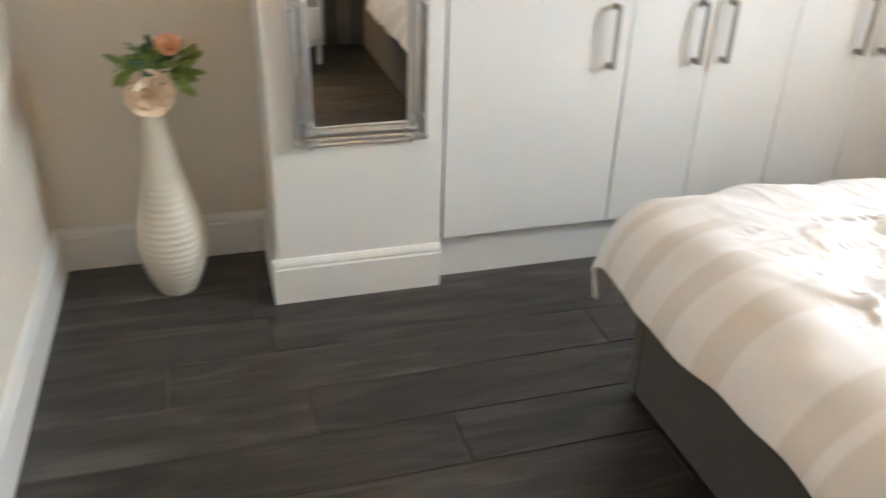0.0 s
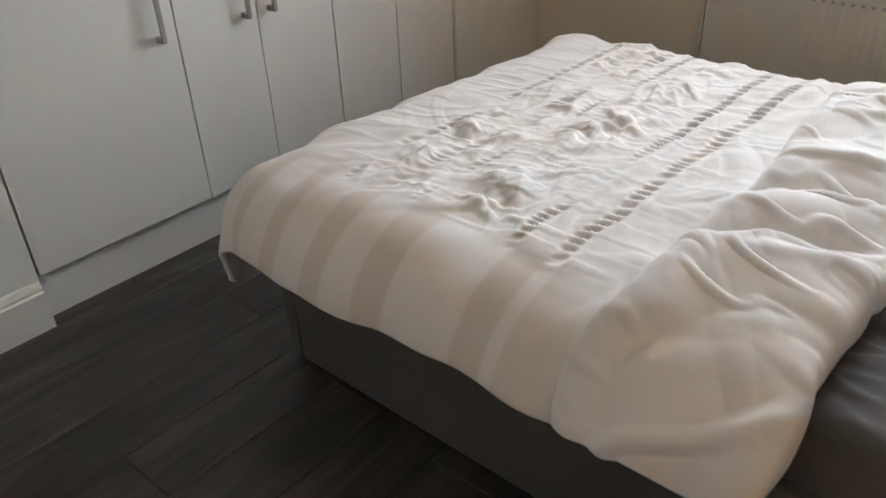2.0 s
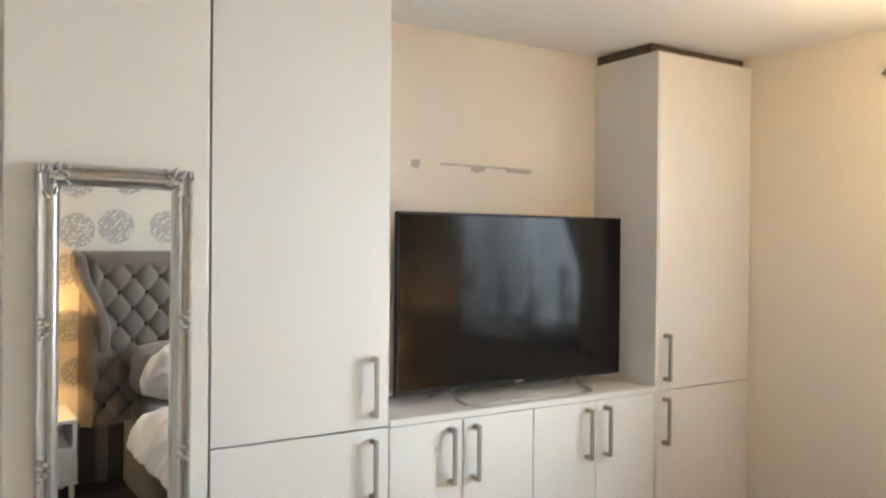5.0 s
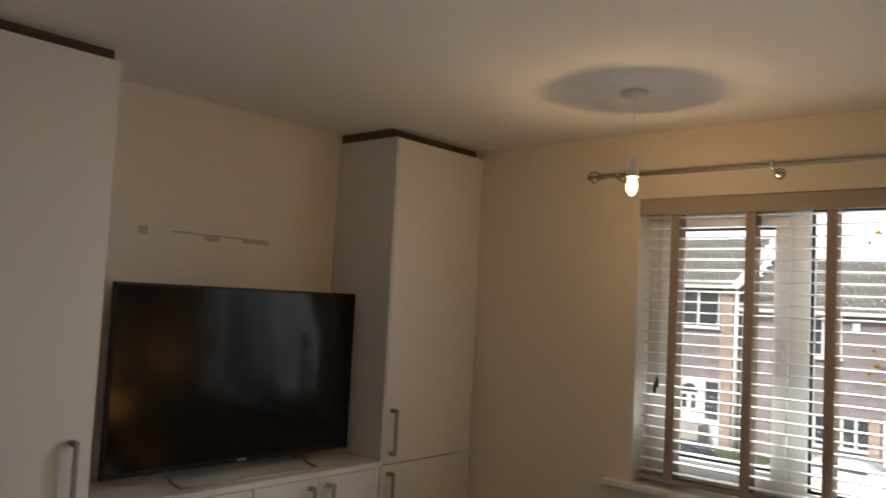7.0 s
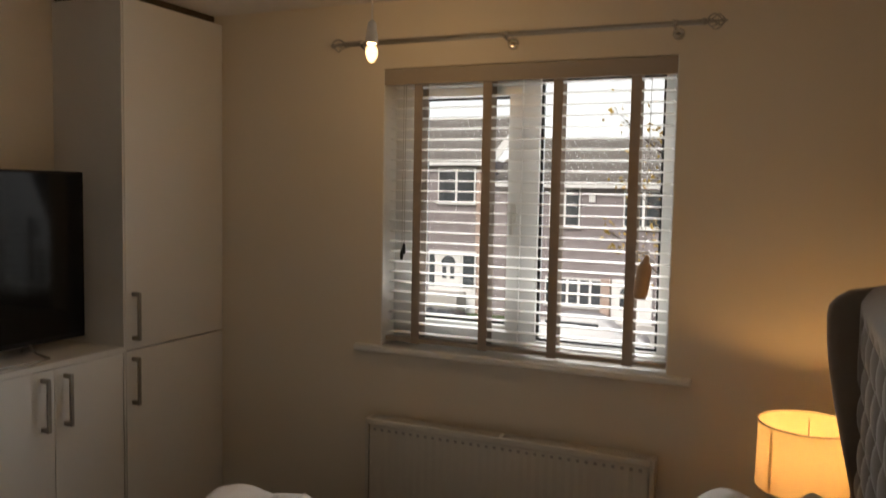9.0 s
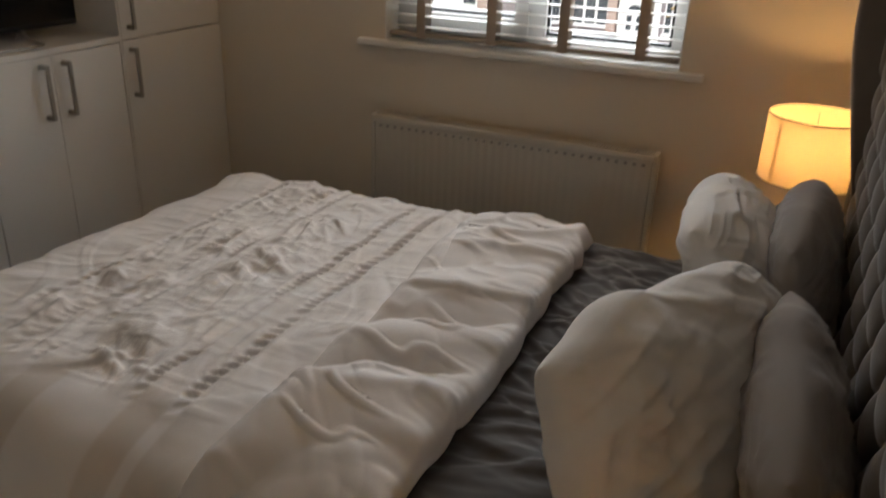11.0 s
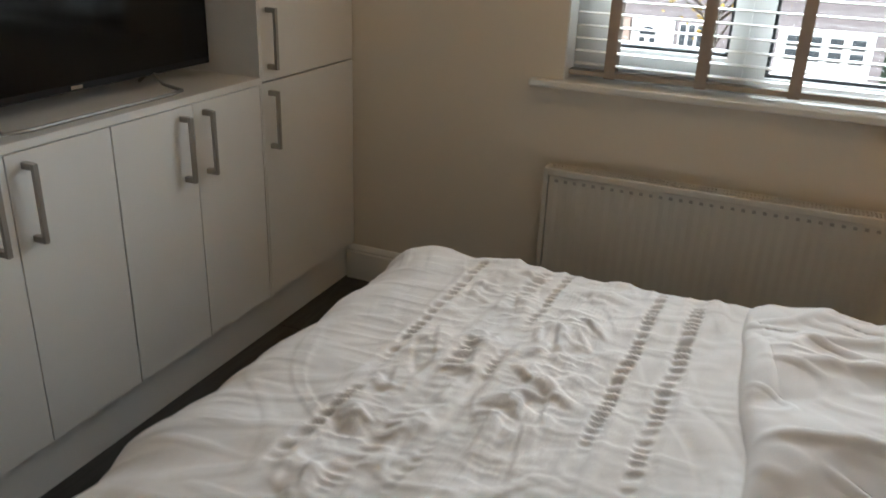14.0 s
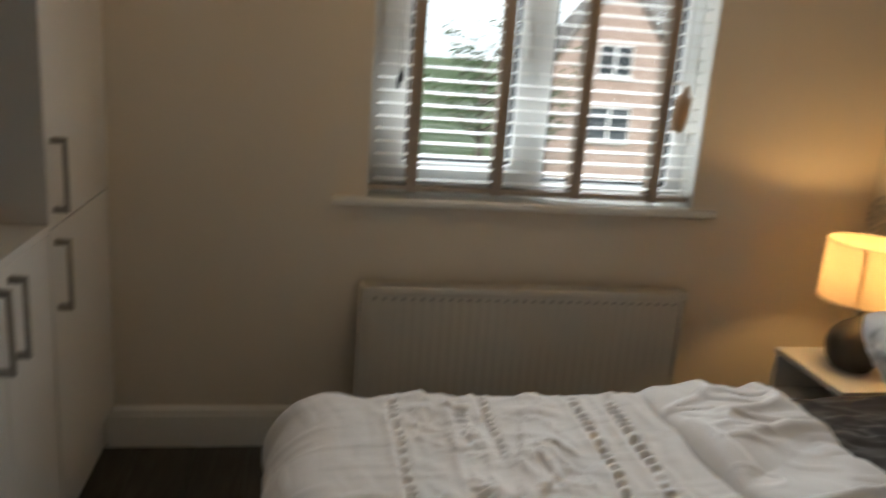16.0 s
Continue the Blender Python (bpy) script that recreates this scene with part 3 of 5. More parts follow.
for y in (RY0 + 0.15, RY1 - 0.15):
    part("wall_bracket", box((RX1, y - 0.02, RZ0 + 0.1), (EX, y + 0.02, RZ1 - 0.1)), RADM, rad)
part("pipe", tube([(2.42, RY1 + 0.03, 0.16), (2.42, RY1 + 0.03, 0.0)], 0.0075, 10), CHROME, rad)


# ---- wardrobes ----
def door_with_handle(cab, x0, x1, z0, z1, hx, hz0, hz1, name="door"):
    d = part(name, box((x0 + 0.0015, 0.0, z0 + 0.0015), (x1 - 0.0015, 0.018, z1 - 0.0015), 0.0012, 1), DOORW, cab)
    hx += 0.004
    h = box((hx - 0.007, -0.04, hz0), (hx + 0.007, -0.029, hz1), 0.0015)
    for z in (hz0, hz1 - 0.016):
        merge(h, box((hx - 0.0078, -0.03, z), (hx + 0.0078, -0.0005, z + 0.017), 0.0015))
    part("handle", h, STEEL, d, "brushed steel bar handle")
    return d


def carcass(cab, x0, x1, z0, z1, t=0.018):
    b = boxes(((x0, 0.021, z0), (x0 + t, NY - 0.001, z1)), ((x1 - t, 0.021, z0), (x1, NY - 0.001, z1)), ((x0 + t, 0.021, z0), (x1 - t, NY - 0.001, z0 + t)),
              ((x0 + t, 0.021, z1 - t), (x1 - t, NY - 0.001, z1)), ((x0 + t, NY - 0.012, z0 + t), (x1 - t, NY - 0.002, z1 - t)))
    part("body", b, CARC, cab)


ZB, ZM, ZT = 0.165, 0.943, 2.372
HZ = (0.716, 0.914)
HU = (0.985, 1.183)
c = thing("tall_wardrobe", "tall white two-door wardrobe with steel bar handles", "wardrobe", (0.3, 0.2, ZB), group="fitted wardrobes")
carcass(c, 0.0, 0.598, ZB, ZT)
door_with_handle(c, 0.002, 0.599, ZB, ZM, 0.53, *HZ)
door_with_handle(c, 0.002, 0.599, ZM + 0.003, ZT, 0.53, *HU)
c = thing("tall_wardrobe", "tall white two-door wardrobe in the window corner, steel handles", "wardrobe", (2.17, 0.2, ZB), group="fitted wardrobes")
carcass(c, 1.878, EX - 0.002, ZB, ZT)
part("side_panel", box((1.868, -0.001, ZB), (1.877, NY - 0.001, ZT)), CARC, c)
door_with_handle(c, 1.88, EX - 0.004, ZB, ZM, 1.913, *HZ)
door_with_handle(c, 1.88, EX - 0.004, ZM + 0.003, ZT, 1.916, *HU)
for x0, xm, x1, ha, hb_ in ((0.601, 0.897, 1.216, 0.838, 0.941), (1.218, 1.535, 1.866, 1.478, 1.577)):
    c = thing("base_cabinet", "low white two-door cabinet with steel bar handles", "cabinet", ((x0 + x1) / 2, 0.2, ZB), group="fitted wardrobes")
    carcass(c, x0, x1, ZB, ZM - 0.002)
    door_with_handle(c, x0, xm, ZB, ZM - 0.003, ha, *HZ)
    door_with_handle(c, xm, x1, ZB, ZM - 0.003, hb_, *HZ)
wt = thing("worktop", "white wood-grain top board over the low cabinets", "worktop", (1.23, 0.2, ZM))
part("board", box((0.601, 0.0, ZM - 0.001), (1.866, NY - 0.002, ZM + 0.021), 0.001), WORKTOP, wt)
part("edge_strip", box((0.601, -0.004, ZM - 0.001), (1.866, -0.0005, ZM + 0.021), 0.001), CARC, wt, "white front edging strip")
# dark brown fill paints the shade of the gap between wardrobe tops and ceiling
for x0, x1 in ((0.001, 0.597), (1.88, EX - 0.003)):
    structure("trim_top_gap_shade", box((x0, 0.05, ZT + 0.001), (x1, NY - 0.002, CZ - 0.001)), SHADOWGAP, "dark fill standing in for shade in the gap above the wardrobe", "trim")

# ---- television ----
tv = thing("television", "large black flat-screen television on a wire stand", "television", (1.25, 0.17, ZM + 0.021))
TX0, TX1, TZ0, TZ1, TY = 0.712, 1.815, 1.005, 1.672, 0.155
part("bezel", box((TX0, TY, TZ0), (TX1, TY + 0.022, TZ1), 0.003), BEZEL, tv)
part("screen", box((TX0 + 0.01, TY - 0.002, TZ0 + 0.02), (TX1 - 0.01, TY + 0.004, TZ1 - 0.01)), SCREEN, tv, "glossy black screen")
part("back_housing", box((TX0 + 0.15, TY + 0.022, TZ0 + 0.06), (TX1 - 0.15, TY + 0.06, TZ1 - 0.15), 0.012), BLACK, tv)
part("badge", box((1.245, TY - 0.004, TZ0 + 0.006), (1.285, TY, TZ0 + 0.016)), CHROME, tv, "small silver badge")
zt = ZM + 0.026
loop = [(0.95, TY + 0.01, TZ0 + 0.01), (0.95, TY - 0.03, zt + 0.01), (0.95, TY - 0.10, zt), (1.0, TY - 0.115, zt), (1.5, TY - 0.115, zt), (1.56, TY - 0.10, zt), (1.56, TY - 0.03, zt + 0.01), (1.56, TY + 0.01, TZ0 + 0.01)]
part("stand", tube(loop, 0.005, 10), STEEL, tv, "bent steel wire stand")
for xa, xb in ((1.56, 1.6), (0.95, 0.91)):
    part("rear_strut", tube([(xa, TY + 0.015, TZ0 + 0.01), (xb, TY + 0.1, zt)], 0.005, 8), STEEL, tv)

# marks left on the wall above the television
for i, (x0, x1, z, hgt) in enumerate(((0.895, 0.935, 1.872, 0.03), (1.03, 1.49, 1.877, 0.008), (1.18, 1.25, 1.865, 0.022), (1.36, 1.5, 1.868, 0.016), (0.97, 1.02, 1.70, 0.0), (1.45, 1.5, 1.72, 0.0))):
    if hgt:
        b = bmesh.new()
        rng = random.Random(i)
        top = [(x0 + (x1 - x0) * k / 10, z + hgt * (0.6 + 0.8 * rng.random()) / 2) for k in range(11)]
        low = [(x0 + (x1 - x0) * k / 10, z - hgt * (0.6 + 0.8 * rng.random()) / 2) for k in range(11)]
        vt = [b.verts.new((x, NY - 0.003, q)) for x, q in top]
        vl = [b.verts.new((x, NY - 0.003, q)) for x, q in low]
        for k in range(10):
            b.faces.new((vt[k], vl[k], vl[k + 1], vt[k + 1]))
        structure("trim_wall_scar", b, PATCH, "grey scuffed filler mark on the wall", "wall mark")

# ---- wall mirror ----
MX0, MX1, MZ0, MZ1 = -0.462, -0.062, 0.53, 1.757
mir = thing("wall_mirror", "tall mirror in an ornate silver frame on the pillar", "mirror", ((MX0 + MX1) / 2, -0.002, MZ0))
MW = 0.062
PROF = [(0.0, 0.004), (0.0, 0.02), (0.006, 0.028), (0.012, 0.026), (0.016, 0.018), (0.024, 0.016), (0.030, 0.022), (0.038, 0.023), (0.044, 0.016), (0.050, 0.012), (0.055, 0.015), (0.060, 0.012), (0.062, 0.006)]


def mould(p0, p1, inward):
    bm = bmesh.new()
    a, c = [], []
    s = (Vector(p1) - Vector(p0)).normalized()
    for d, h in PROF:
        a.append(bm.verts.new(Vector(p0) + Vector(inward) * d + s * d + Vector((0, -h, 0))))
        c.append(bm.verts.new(Vector(p1) + Vector(inward) * d - s * d + Vector((0, -h, 0))))
    for k in range(len(PROF) - 1):
        bm.faces.new((a[k], a[k + 1], c[k + 1], c[k]))
    bmesh.ops.recalc_face_normals(bm, faces=bm.faces[:])
    if sum(f.normal.y for f in bm.faces) > 0:
        bmesh.ops.reverse_faces(bm, faces=bm.faces[:])
    return bm


for p0, p1, inw in (((MX0, 0, MZ0), (MX1, 0, MZ0), (0, 0, 1)), ((MX0, 0, MZ1), (MX1, 0, MZ1), (0, 0, -1)), ((MX0, 0, MZ0), (MX0, 0, MZ1), (1, 0, 0)), ((MX1, 0, MZ0), (MX1, 0, MZ1), (-1, 0, 0))):
    part("frame_rail", mould(p0, p1, inw), SILVER, mir, "silver moulded frame rail")
part("backing", box((MX0 + 0.002, -0.005, MZ0 + 0.002), (MX1 - 0.002, -0.0005, MZ1 - 0.002)), SILVER, mir)
g = box((-0.144, -0.0015, -0.557), (0.144, 0.0015, 0.557))
g.transform(pose((MX0 + MX1) / 2, -0.0115, (MZ0 + MZ1) / 2, 0.2, 0, 0.8))
part("glass", g, MIRROR, mir, "clear mirror glass")


def ornament(cx, cz, sx, sz, seed):
    """Carved leaf scrolls: small petals fanned along both rails."""
    bm = bmesh.new()
    rng = random.Random(seed)
    for k in range(16):
        along = rng.random() ** 1.5 * 0.085
        side = rng.random() * 0.045
        dx, dz = (along, side) if k % 2 else (side, along)
        bmesh.ops.create_icosphere(bm, subdivisions=2, radius=1.0, matrix=Matrix.Translation((cx + sx * dx, -0.024 - 0.006 * rng.random(), cz + sz * dz)) @ pose(0, 0, 0, 0, rng.uniform(0, 180), 0).to_4x4() @ Matrix.Diagonal((0.013, 0.008, 0.0055, 1)))
    return bm


for cx, sx in ((MX0 + 0.002, 1), (MX1 - 0.002, -1)):
    for cz, sz in ((MZ0 + 0.002, 1), (MZ1 - 0.002, -1)):
        part("corner_ornament", ornament(cx, cz, sx, sz, 3), SILVER, mir, "carved silver leaf corner", True)
    for cz in (MZ0 + 0.43, MZ0 + 0.80):
        b = bmesh.new()
        for k in range(7):
            bmesh.ops.create_icosphere(b, subdivisions=2, radius=1.0, matrix=Matrix.Translation((cx + sx * (0.008 + 0.012 * (k % 3)), -0.026, cz + (k - 3) * 0.009)) @ Matrix.Diagonal((0.01, 0.007, 0.008, 1)))
        part("side_ornament", b, SILVER, mir, "carved silver knot on the rail", True)

mir.rotation_euler = (radians(1.0), 0, 0)   # hangs leaning slightly forward

# ---- vase of flowers in the alcove ----
vx, vy = -0.87, 0.13
vase = thing("floor_vase", "tall cream beaded ceramic floor vase in the alcove", "vase", (vx, vy, 0))
prof = [(0.045, 0.0), (0.06, 0.004)]
for k in range(181):
    u = k / 180
    z = 0.01 + 0.6 * u
    r = 0.064 + 0.043 * math.sin(math.pi * min(1, u / 0.52)) if u < 0.26 else 0
    if u >= 0.26:
        s = (u - 0.26) / 0.74
        r = 0.107 - 0.075 * (s * s * (3 - 2 * s)) ** 0.9
    prof.append((r, z))
prof += [(0.036, 0.617), (0.034, 0.622), (0.026, 0.618), (0.024, 0.56), (0.001, 0.55)]
g = lathe(prof, (vx, vy, 0), 108)
for v in g.verts:
    dx, dy, hz_ = v.co.x - vx, v.co.y - vy, v.co.z
    if 0.02 < hz_ < 0.6 and math.hypot(dx, dy) > 0.028:
        an = math.atan2(dy, dx)
        k = 1 + 0.017 * math.cos(2 * math.pi * hz_ / 0.0215) * (0.72 + 0.28 * math.cos(22 * an))
        v.co.x, v.co.y = vx + dx * k, vy + dy * k
part("body", g, VASEM, vase, "", True)
part("rim", tube([(vx + 0.034 * math.cos(2 * math.pi * k / 40), vy + 0.034 * math.sin(2 * math.pi * k / 40), 0.619) for k in range(40)], 0.004, 8, True), VASEM, vase, "", True)
bouquet = thing("flower_bouquet", "bunch of peach roses and mixed green leaves in the vase", "flowers", (vx + 0.01, vy, 0.57))


def rose(c, r, seed):
    """Layered cupped petals round a centre."""
    bm = bmesh.new()
    rng = random.Random(seed)
    for ring, (cnt, tilt, rad) in enumerate(((4, 20, 0.35), (6, 42, 0.6), (8, 66, 0.85), (9, 84, 1.0))):
        for k in range(cnt):
            ang = 360 * k / cnt + 25 * ring + rng.uniform(-8, 8)
            co = np.zeros((6, 6, 3))
            for i in range(6):
                for j in range(6):
                    u, v = i / 5, (j / 5 - 0.5) * 2
                    w = math.sin(math.pi * min(0.92, 0.12 + 0.72 * u)) * rad * 0.62
                    co[i, j] = (v * w * r, r * rad * (0.12 + u * 0.75) - 0.12 * r * v * v, r * (0.22 * u + 0.18 * u * u * math.cos(v)))
            g = grid_mesh(co, 6, 6)
            g.transform(Matrix.Translation(c) @ pose(0, 0, 0, 0, 0, ang) @ pose(0, 0, 0, 90 - tilt))
            merge(bm, g)
    return bm


for c, r, m, tx, sd_ in (((-0.862, 0.035, 0.688), 0.082, PEACH2, 68, 1), ((-0.80, 0.10, 0.80), 0.045, PEACH, 40, 2), ((-0.83, 0.19, 0.78), 0.045, PEACH2, 0, 3)):
    g = rose((0, 0, 0), r, sd_)
    g.transform(pose(c[0], c[1], c[2], tx))
    part("rose", g, m, bouquet, "layered peach rose", True)
rng = random.Random(8)
for k in range(130):
    ang, el = rng.uniform(0, 2 * math.pi), rng.uniform(-0.5, 1.3)
    d = Vector((math.cos(ang) * math.cos(el), math.sin(ang) * math.cos(el), math.sin(el)))
    q = rng.uniform(0.35, 0.85)
    base = Vector((-0.84 + d.x * 0.125 * q, 0.12 + d.y * 0.095 * q, 0.715 + d.z * 0.085 * q))
    ln, wd = rng.uniform(0.035, 0.065), rng.uniform(0.014, 0.026)
    co = np.zeros((6, 3, 3))
    for i in range(6):
        u = i / 5
        w = wd * math.sin(math.pi * (0.05 + 0.93 * u)) * (1 + 0.25 * math.sin(9 * u))
        for j in (-1, 0, 1):
            co[i, j + 1] = (j * w, u * ln, -0.25 * ln * u * u + 0.25 * abs(j) * w)
    g = grid_mesh(co, 6, 3)
    g.transform(Matrix.Translation(base) @ d.to_track_quat("Y", "Z").to_matrix().to_4x4() @ pose(0, 0, 0, rng.uniform(-40, 40), rng.uniform(-70, 70)))
    lime = abs(d.x) > 0.45 or k % 3 == 0
    part("leaf", g, LEAFL if lime else LEAFG, bouquet, "", True)
for k in range(7):
    a = 2 * math.pi * k / 7
    part("stem", tube([(vx + 0.004 * math.cos(a), vy + 0.004 * math.sin(a), 0.555), (vx + 0.012 * math.cos(a), vy + 0.012 * math.sin(a), 0.64), (vx + 0.045 * math.cos(a), vy + 0.04 * math.sin(a), 0.73)], 0.0025, 6), LEAFG, bouquet)


for standing in (vase, bouquet):
    standing.location += Vector((0.018, 0.035, 0))

# ---- cloth helpers ----
def vnoise(x, y, seed=0):
    """Smooth value noise on arrays, about -1 to 1."""
    tab = np.random.RandomState(seed).rand(256, 256) * 2 - 1
    xi, yi = np.floor(x).astype(int), np.floor(y).astype(int)
    fx, fy = x - xi, y - yi
    fx, fy = fx * fx * fx * (fx * (fx * 6 - 15) + 10), fy * fy * fy * (fy * (fy * 6 - 15) + 10)
    g = lambda a, c: tab[a % 256, c % 256]
    return (g(xi, yi) * (1 - fx) + g(xi + 1, yi) * fx) * (1 - fy) + (g(xi, yi + 1) * (1 - fx) + g(xi + 1, yi + 1) * fx) * fy


def folds(A, C, turn, along, across, seed, warp=1.5):
    """Long narrow raised creases that run at an angle, bent by a slow warp."""
    t = radians(turn)
    p, q = A * math.cos(t) + C * math.sin(t), C * math.cos(t) - A * math.sin(t)
    w = warp * vnoise(A * 3.1 + 5, C * 2.7, seed + 500)
    return np.clip(1.4 * vnoise(p * along + 0.4 * w, q * across + w, seed), 0, 1) ** 1.3


def sstep(e0, e1, x):
    t = np.clip((x - e0) / (e1 - e0), 0, 1)
    return t * t * (3 - 2 * t)


def drape(a, c, rect, z0, R, puff):
    """Lays the flat sheet (a, c) over a rectangular bed top with edge radius R; puff lifts it along its normal."""
    x0, x1, y0, y1 = rect
    nx, ny = np.clip(a, x0, x1), np.clip(c, y0, y1)
    dx, dy = a - nx, c - ny
    d = np.hypot(dx, dy)
    ux, uy = np.where(d > 0, dx / np.maximum(d, 1e-9), 0), np.where(d > 0, dy / np.maximum(d, 1e-9), 0)
    ang = np.minimum(d / R, math.pi / 2)
    hor = R * np.sin(ang) + puff * np.sin(ang)
    ver = R * (1 - np.cos(ang)) + np.maximum(0, d - R * math.pi / 2)
    return np.stack([nx + ux * hor, ny + uy * hor, z0 - ver + puff * np.cos(ang)], -1)


def sheet_object(name, co, mat, parent, label="", attr=None, thick=0.0):
    nu, nv = co.shape[:2]
    idx = np.arange(nu * nv).reshape(nu, nv)
    quads = np.stack([idx[:-1, :-1], idx[1:, :-1], idx[1:, 1:], idx[:-1, 1:]], -1).reshape(-1, 4)
    me = bpy.data.meshes.new(name)
    o = world_at(parent) if parent else Vector((0, 0, 0))
    me.from_pydata((co.reshape(-1, 3) - np.array(o)).tolist(), [], quads.tolist())
    me.polygons.foreach_set("use_smooth", [True] * len(me.polygons))
    if attr is not None:
        at = me.attributes.new("stripe", "FLOAT", "POINT")
        at.data.foreach_set("value", attr.reshape(-1).astype(np.float32))
    me.materials.append(mat)
    ob = new(name, me)
    if parent:
        ob.parent = parent
    if thick:
        mod = ob.modifiers.new("thickness", "SOLIDIFY")
        mod.thickness, mod.offset = thick, -1
    return tagged(ob, label)


# ---- bed ----
BX0, BX1, BYF, BYH = 0.345, 1.885, -0.685, -2.68
bed = thing("bed", "grey upholstered bed with tall buttoned wing headboard", "bed", (1.115, -1.8, 0.0))
for x0, x1 in ((BX0, BX0 + 0.05), (BX1 - 0.05, BX1)):
    part("side_rail", box((x0, BYH, 0.018), (x1, BYF - 0.052, 0.385), 0.008), GREYBED, bed, "grey fabric side rail")
part("foot_panel", box((BX0, BYF - 0.05, 0.018), (BX1, BYF, 0.385), 0.008), GREYBED, bed, "grey fabric foot panel")
part("slat_base", box((BX0 + 0.052, BYH, 0.22), (BX1 - 0.052, BYF - 0.053, 0.25)), DARKGAP, bed)
for x in (BX0 + 0.09, BX1 - 0.13):
    for y in (BYF - 0.14, BYH + 0.1):
        part("leg", box((x, y, 0), (x + 0.05, y + 0.05, 0.22)), BLACK, bed)
HX0, HX1, HZT = 0.05, 2.05, 1.385
# buttoned panel
xs, zs_ = np.linspace(HX0 + 0.055, HX1 - 0.055, 240), np.linspace(0.36, HZT, 140)
X, Z = np.meshgrid(xs, zs_, indexing="ij")
pa, pb = X / 0.155 + Z / 0.19, X / 0.155 - Z / 0.19
tuft = (np.abs(np.sin(math.pi * pa)) * np.abs(np.sin(math.pi * pb))) ** 0.32 - 0.25 * np.exp(-6 * (np.sin(math.pi * pa) ** 2 + np.sin(math.pi * pb) ** 2))
edge = np.minimum(np.minimum(X - HX0 - 0.055, HX1 - 0.055 - X) / 0.06, (HZT - Z) / 0.05)
edge = np.clip(edge, 0, 1) ** 0.5
inside = sstep(0.06, 0.12, np.minimum(np.minimum(X - HX0 - 0.055, HX1 - 0.055 - X), HZT - Z))
Y = -2.715 + 0.06 * edge - 0.035 * (1 - tuft) * inside
sheet_object("headboard_panel", np.stack([X, Y, Z], -1)[:, ::-1], VELVET, bed, "deep buttoned charcoal velvet panel")
part("headboard_back", box((HX0 + 0.06, SY + 0.002, 0.02), (HX1 - 0.06, -2.716, HZT - 0.01)), GREYBED, bed)
b = bmesh.new()
for p in range(-20, 30):
    for q in range(-20, 30):
        x, z = (p + q) / 2 * 0.155, (p - q) / 2 * 0.19
        if HX0 + 0.16 < x < HX1 - 0.16 and 0.45 < z < HZT - 0.1:
            bmesh.ops.create_icosphere(b, subdivisions=1, radius=1, matrix=Matrix.Translation((x, -2.684, z)) @ Matrix.Diagonal((0.013, 0.007, 0.013, 1)))
tagged(part("headboard_button", b, BUTTON, bed, "covered buttons", True), kind="stuff")
for side in (0, 1):
    nz_, na = 60, 28
    co = np.zeros((nz_, na, 3))
    for i in range(nz_):
        u = i / (nz_ - 1)
        z = 0.02 + u * (HZT - 0.02)
        flare = float(sstep(0.90, 1.33, np.array(z)))
        xc = 0.225 - 0.14 * flare
        front = -2.685 + 0.11 * float(sstep(0.55, 1.28, np.array(z)))
        top = math.sqrt(max(0.0, 1 - max(0, (z - (HZT - 0.09)) / 0.09) ** 2))
        yb = SY + 0.004
        fr = yb + (front - yb) * (0.25 + 0.75 * top)
        cy, hy, hx = (fr + yb) / 2, (fr - yb) / 2, 0.036 * (0.3 + 0.7 * top)
        for j in range(na):
            t = 2 * math.pi * j / (na - 1)
            ct, st = math.cos(t), math.sin(t)
            co[i, j] = (xc + hx * np.sign(ct) * abs(ct) ** 0.5, cy + hy * np.sign(st) * abs(st) ** 0.35, z)
    if side:
        co[:, :, 0] = HX0 + HX1 - co[:, :, 0]
        co = co[:, ::-1]
    w = grid_mesh(co, nz_, na)
    bmesh.ops.remove_doubles(w, verts=w.verts[:], dist=1e-5)
    ends = [e for e in w.edges if e.is_boundary]
    bmesh.ops.holes_fill(w, edges=ends, sides=0)
    bmesh.ops.recalc_face_normals(w, faces=w.faces[:])
    part("headboard_wing", w, VELVET, bed, "curved charcoal velvet wing", True)

mat_ = thing("mattress", "mattress in a creased dark grey fitted sheet", "mattress", (1.115, -1.75, 0.26))
a = np.linspace(0.42 - 0.3, 1.765 + 0.3, 300)
c_ = np.linspace(-2.62 - 0.1, -0.79 + 0.3, 420)
A, C = np.meshgrid(a, c_, indexing="ij")
wr = 0.011 * folds(A, C, 80, 2.2, 22, 3, 2.4) + 0.010 * folds(A, C, 104, 2.6, 30, 4, 2.4) + 0.008 * folds(A, C, 62, 3, 38, 6, 2.4) + 0.005 * folds(A, C, 92, 4, 52, 7, 2.0) + 0.004 * vnoise(A * 5, C * 5, 5)
wr *= sstep(-1.65, -1.92, C) * (0.2 + 0.8 * sstep(0.42, 0.72, A))
sheet_object("fitted_sheet", drape(A, C, (0.42, 1.765, -2.62, -0.79), 0.52, 0.045, wr), SHEETG, mat_, "creased dark grey cotton sheet")
part("core", box((0.402, -2.64, 0.252), (1.785, -0.77, 0.48), 0.02), SHEETG, mat_)

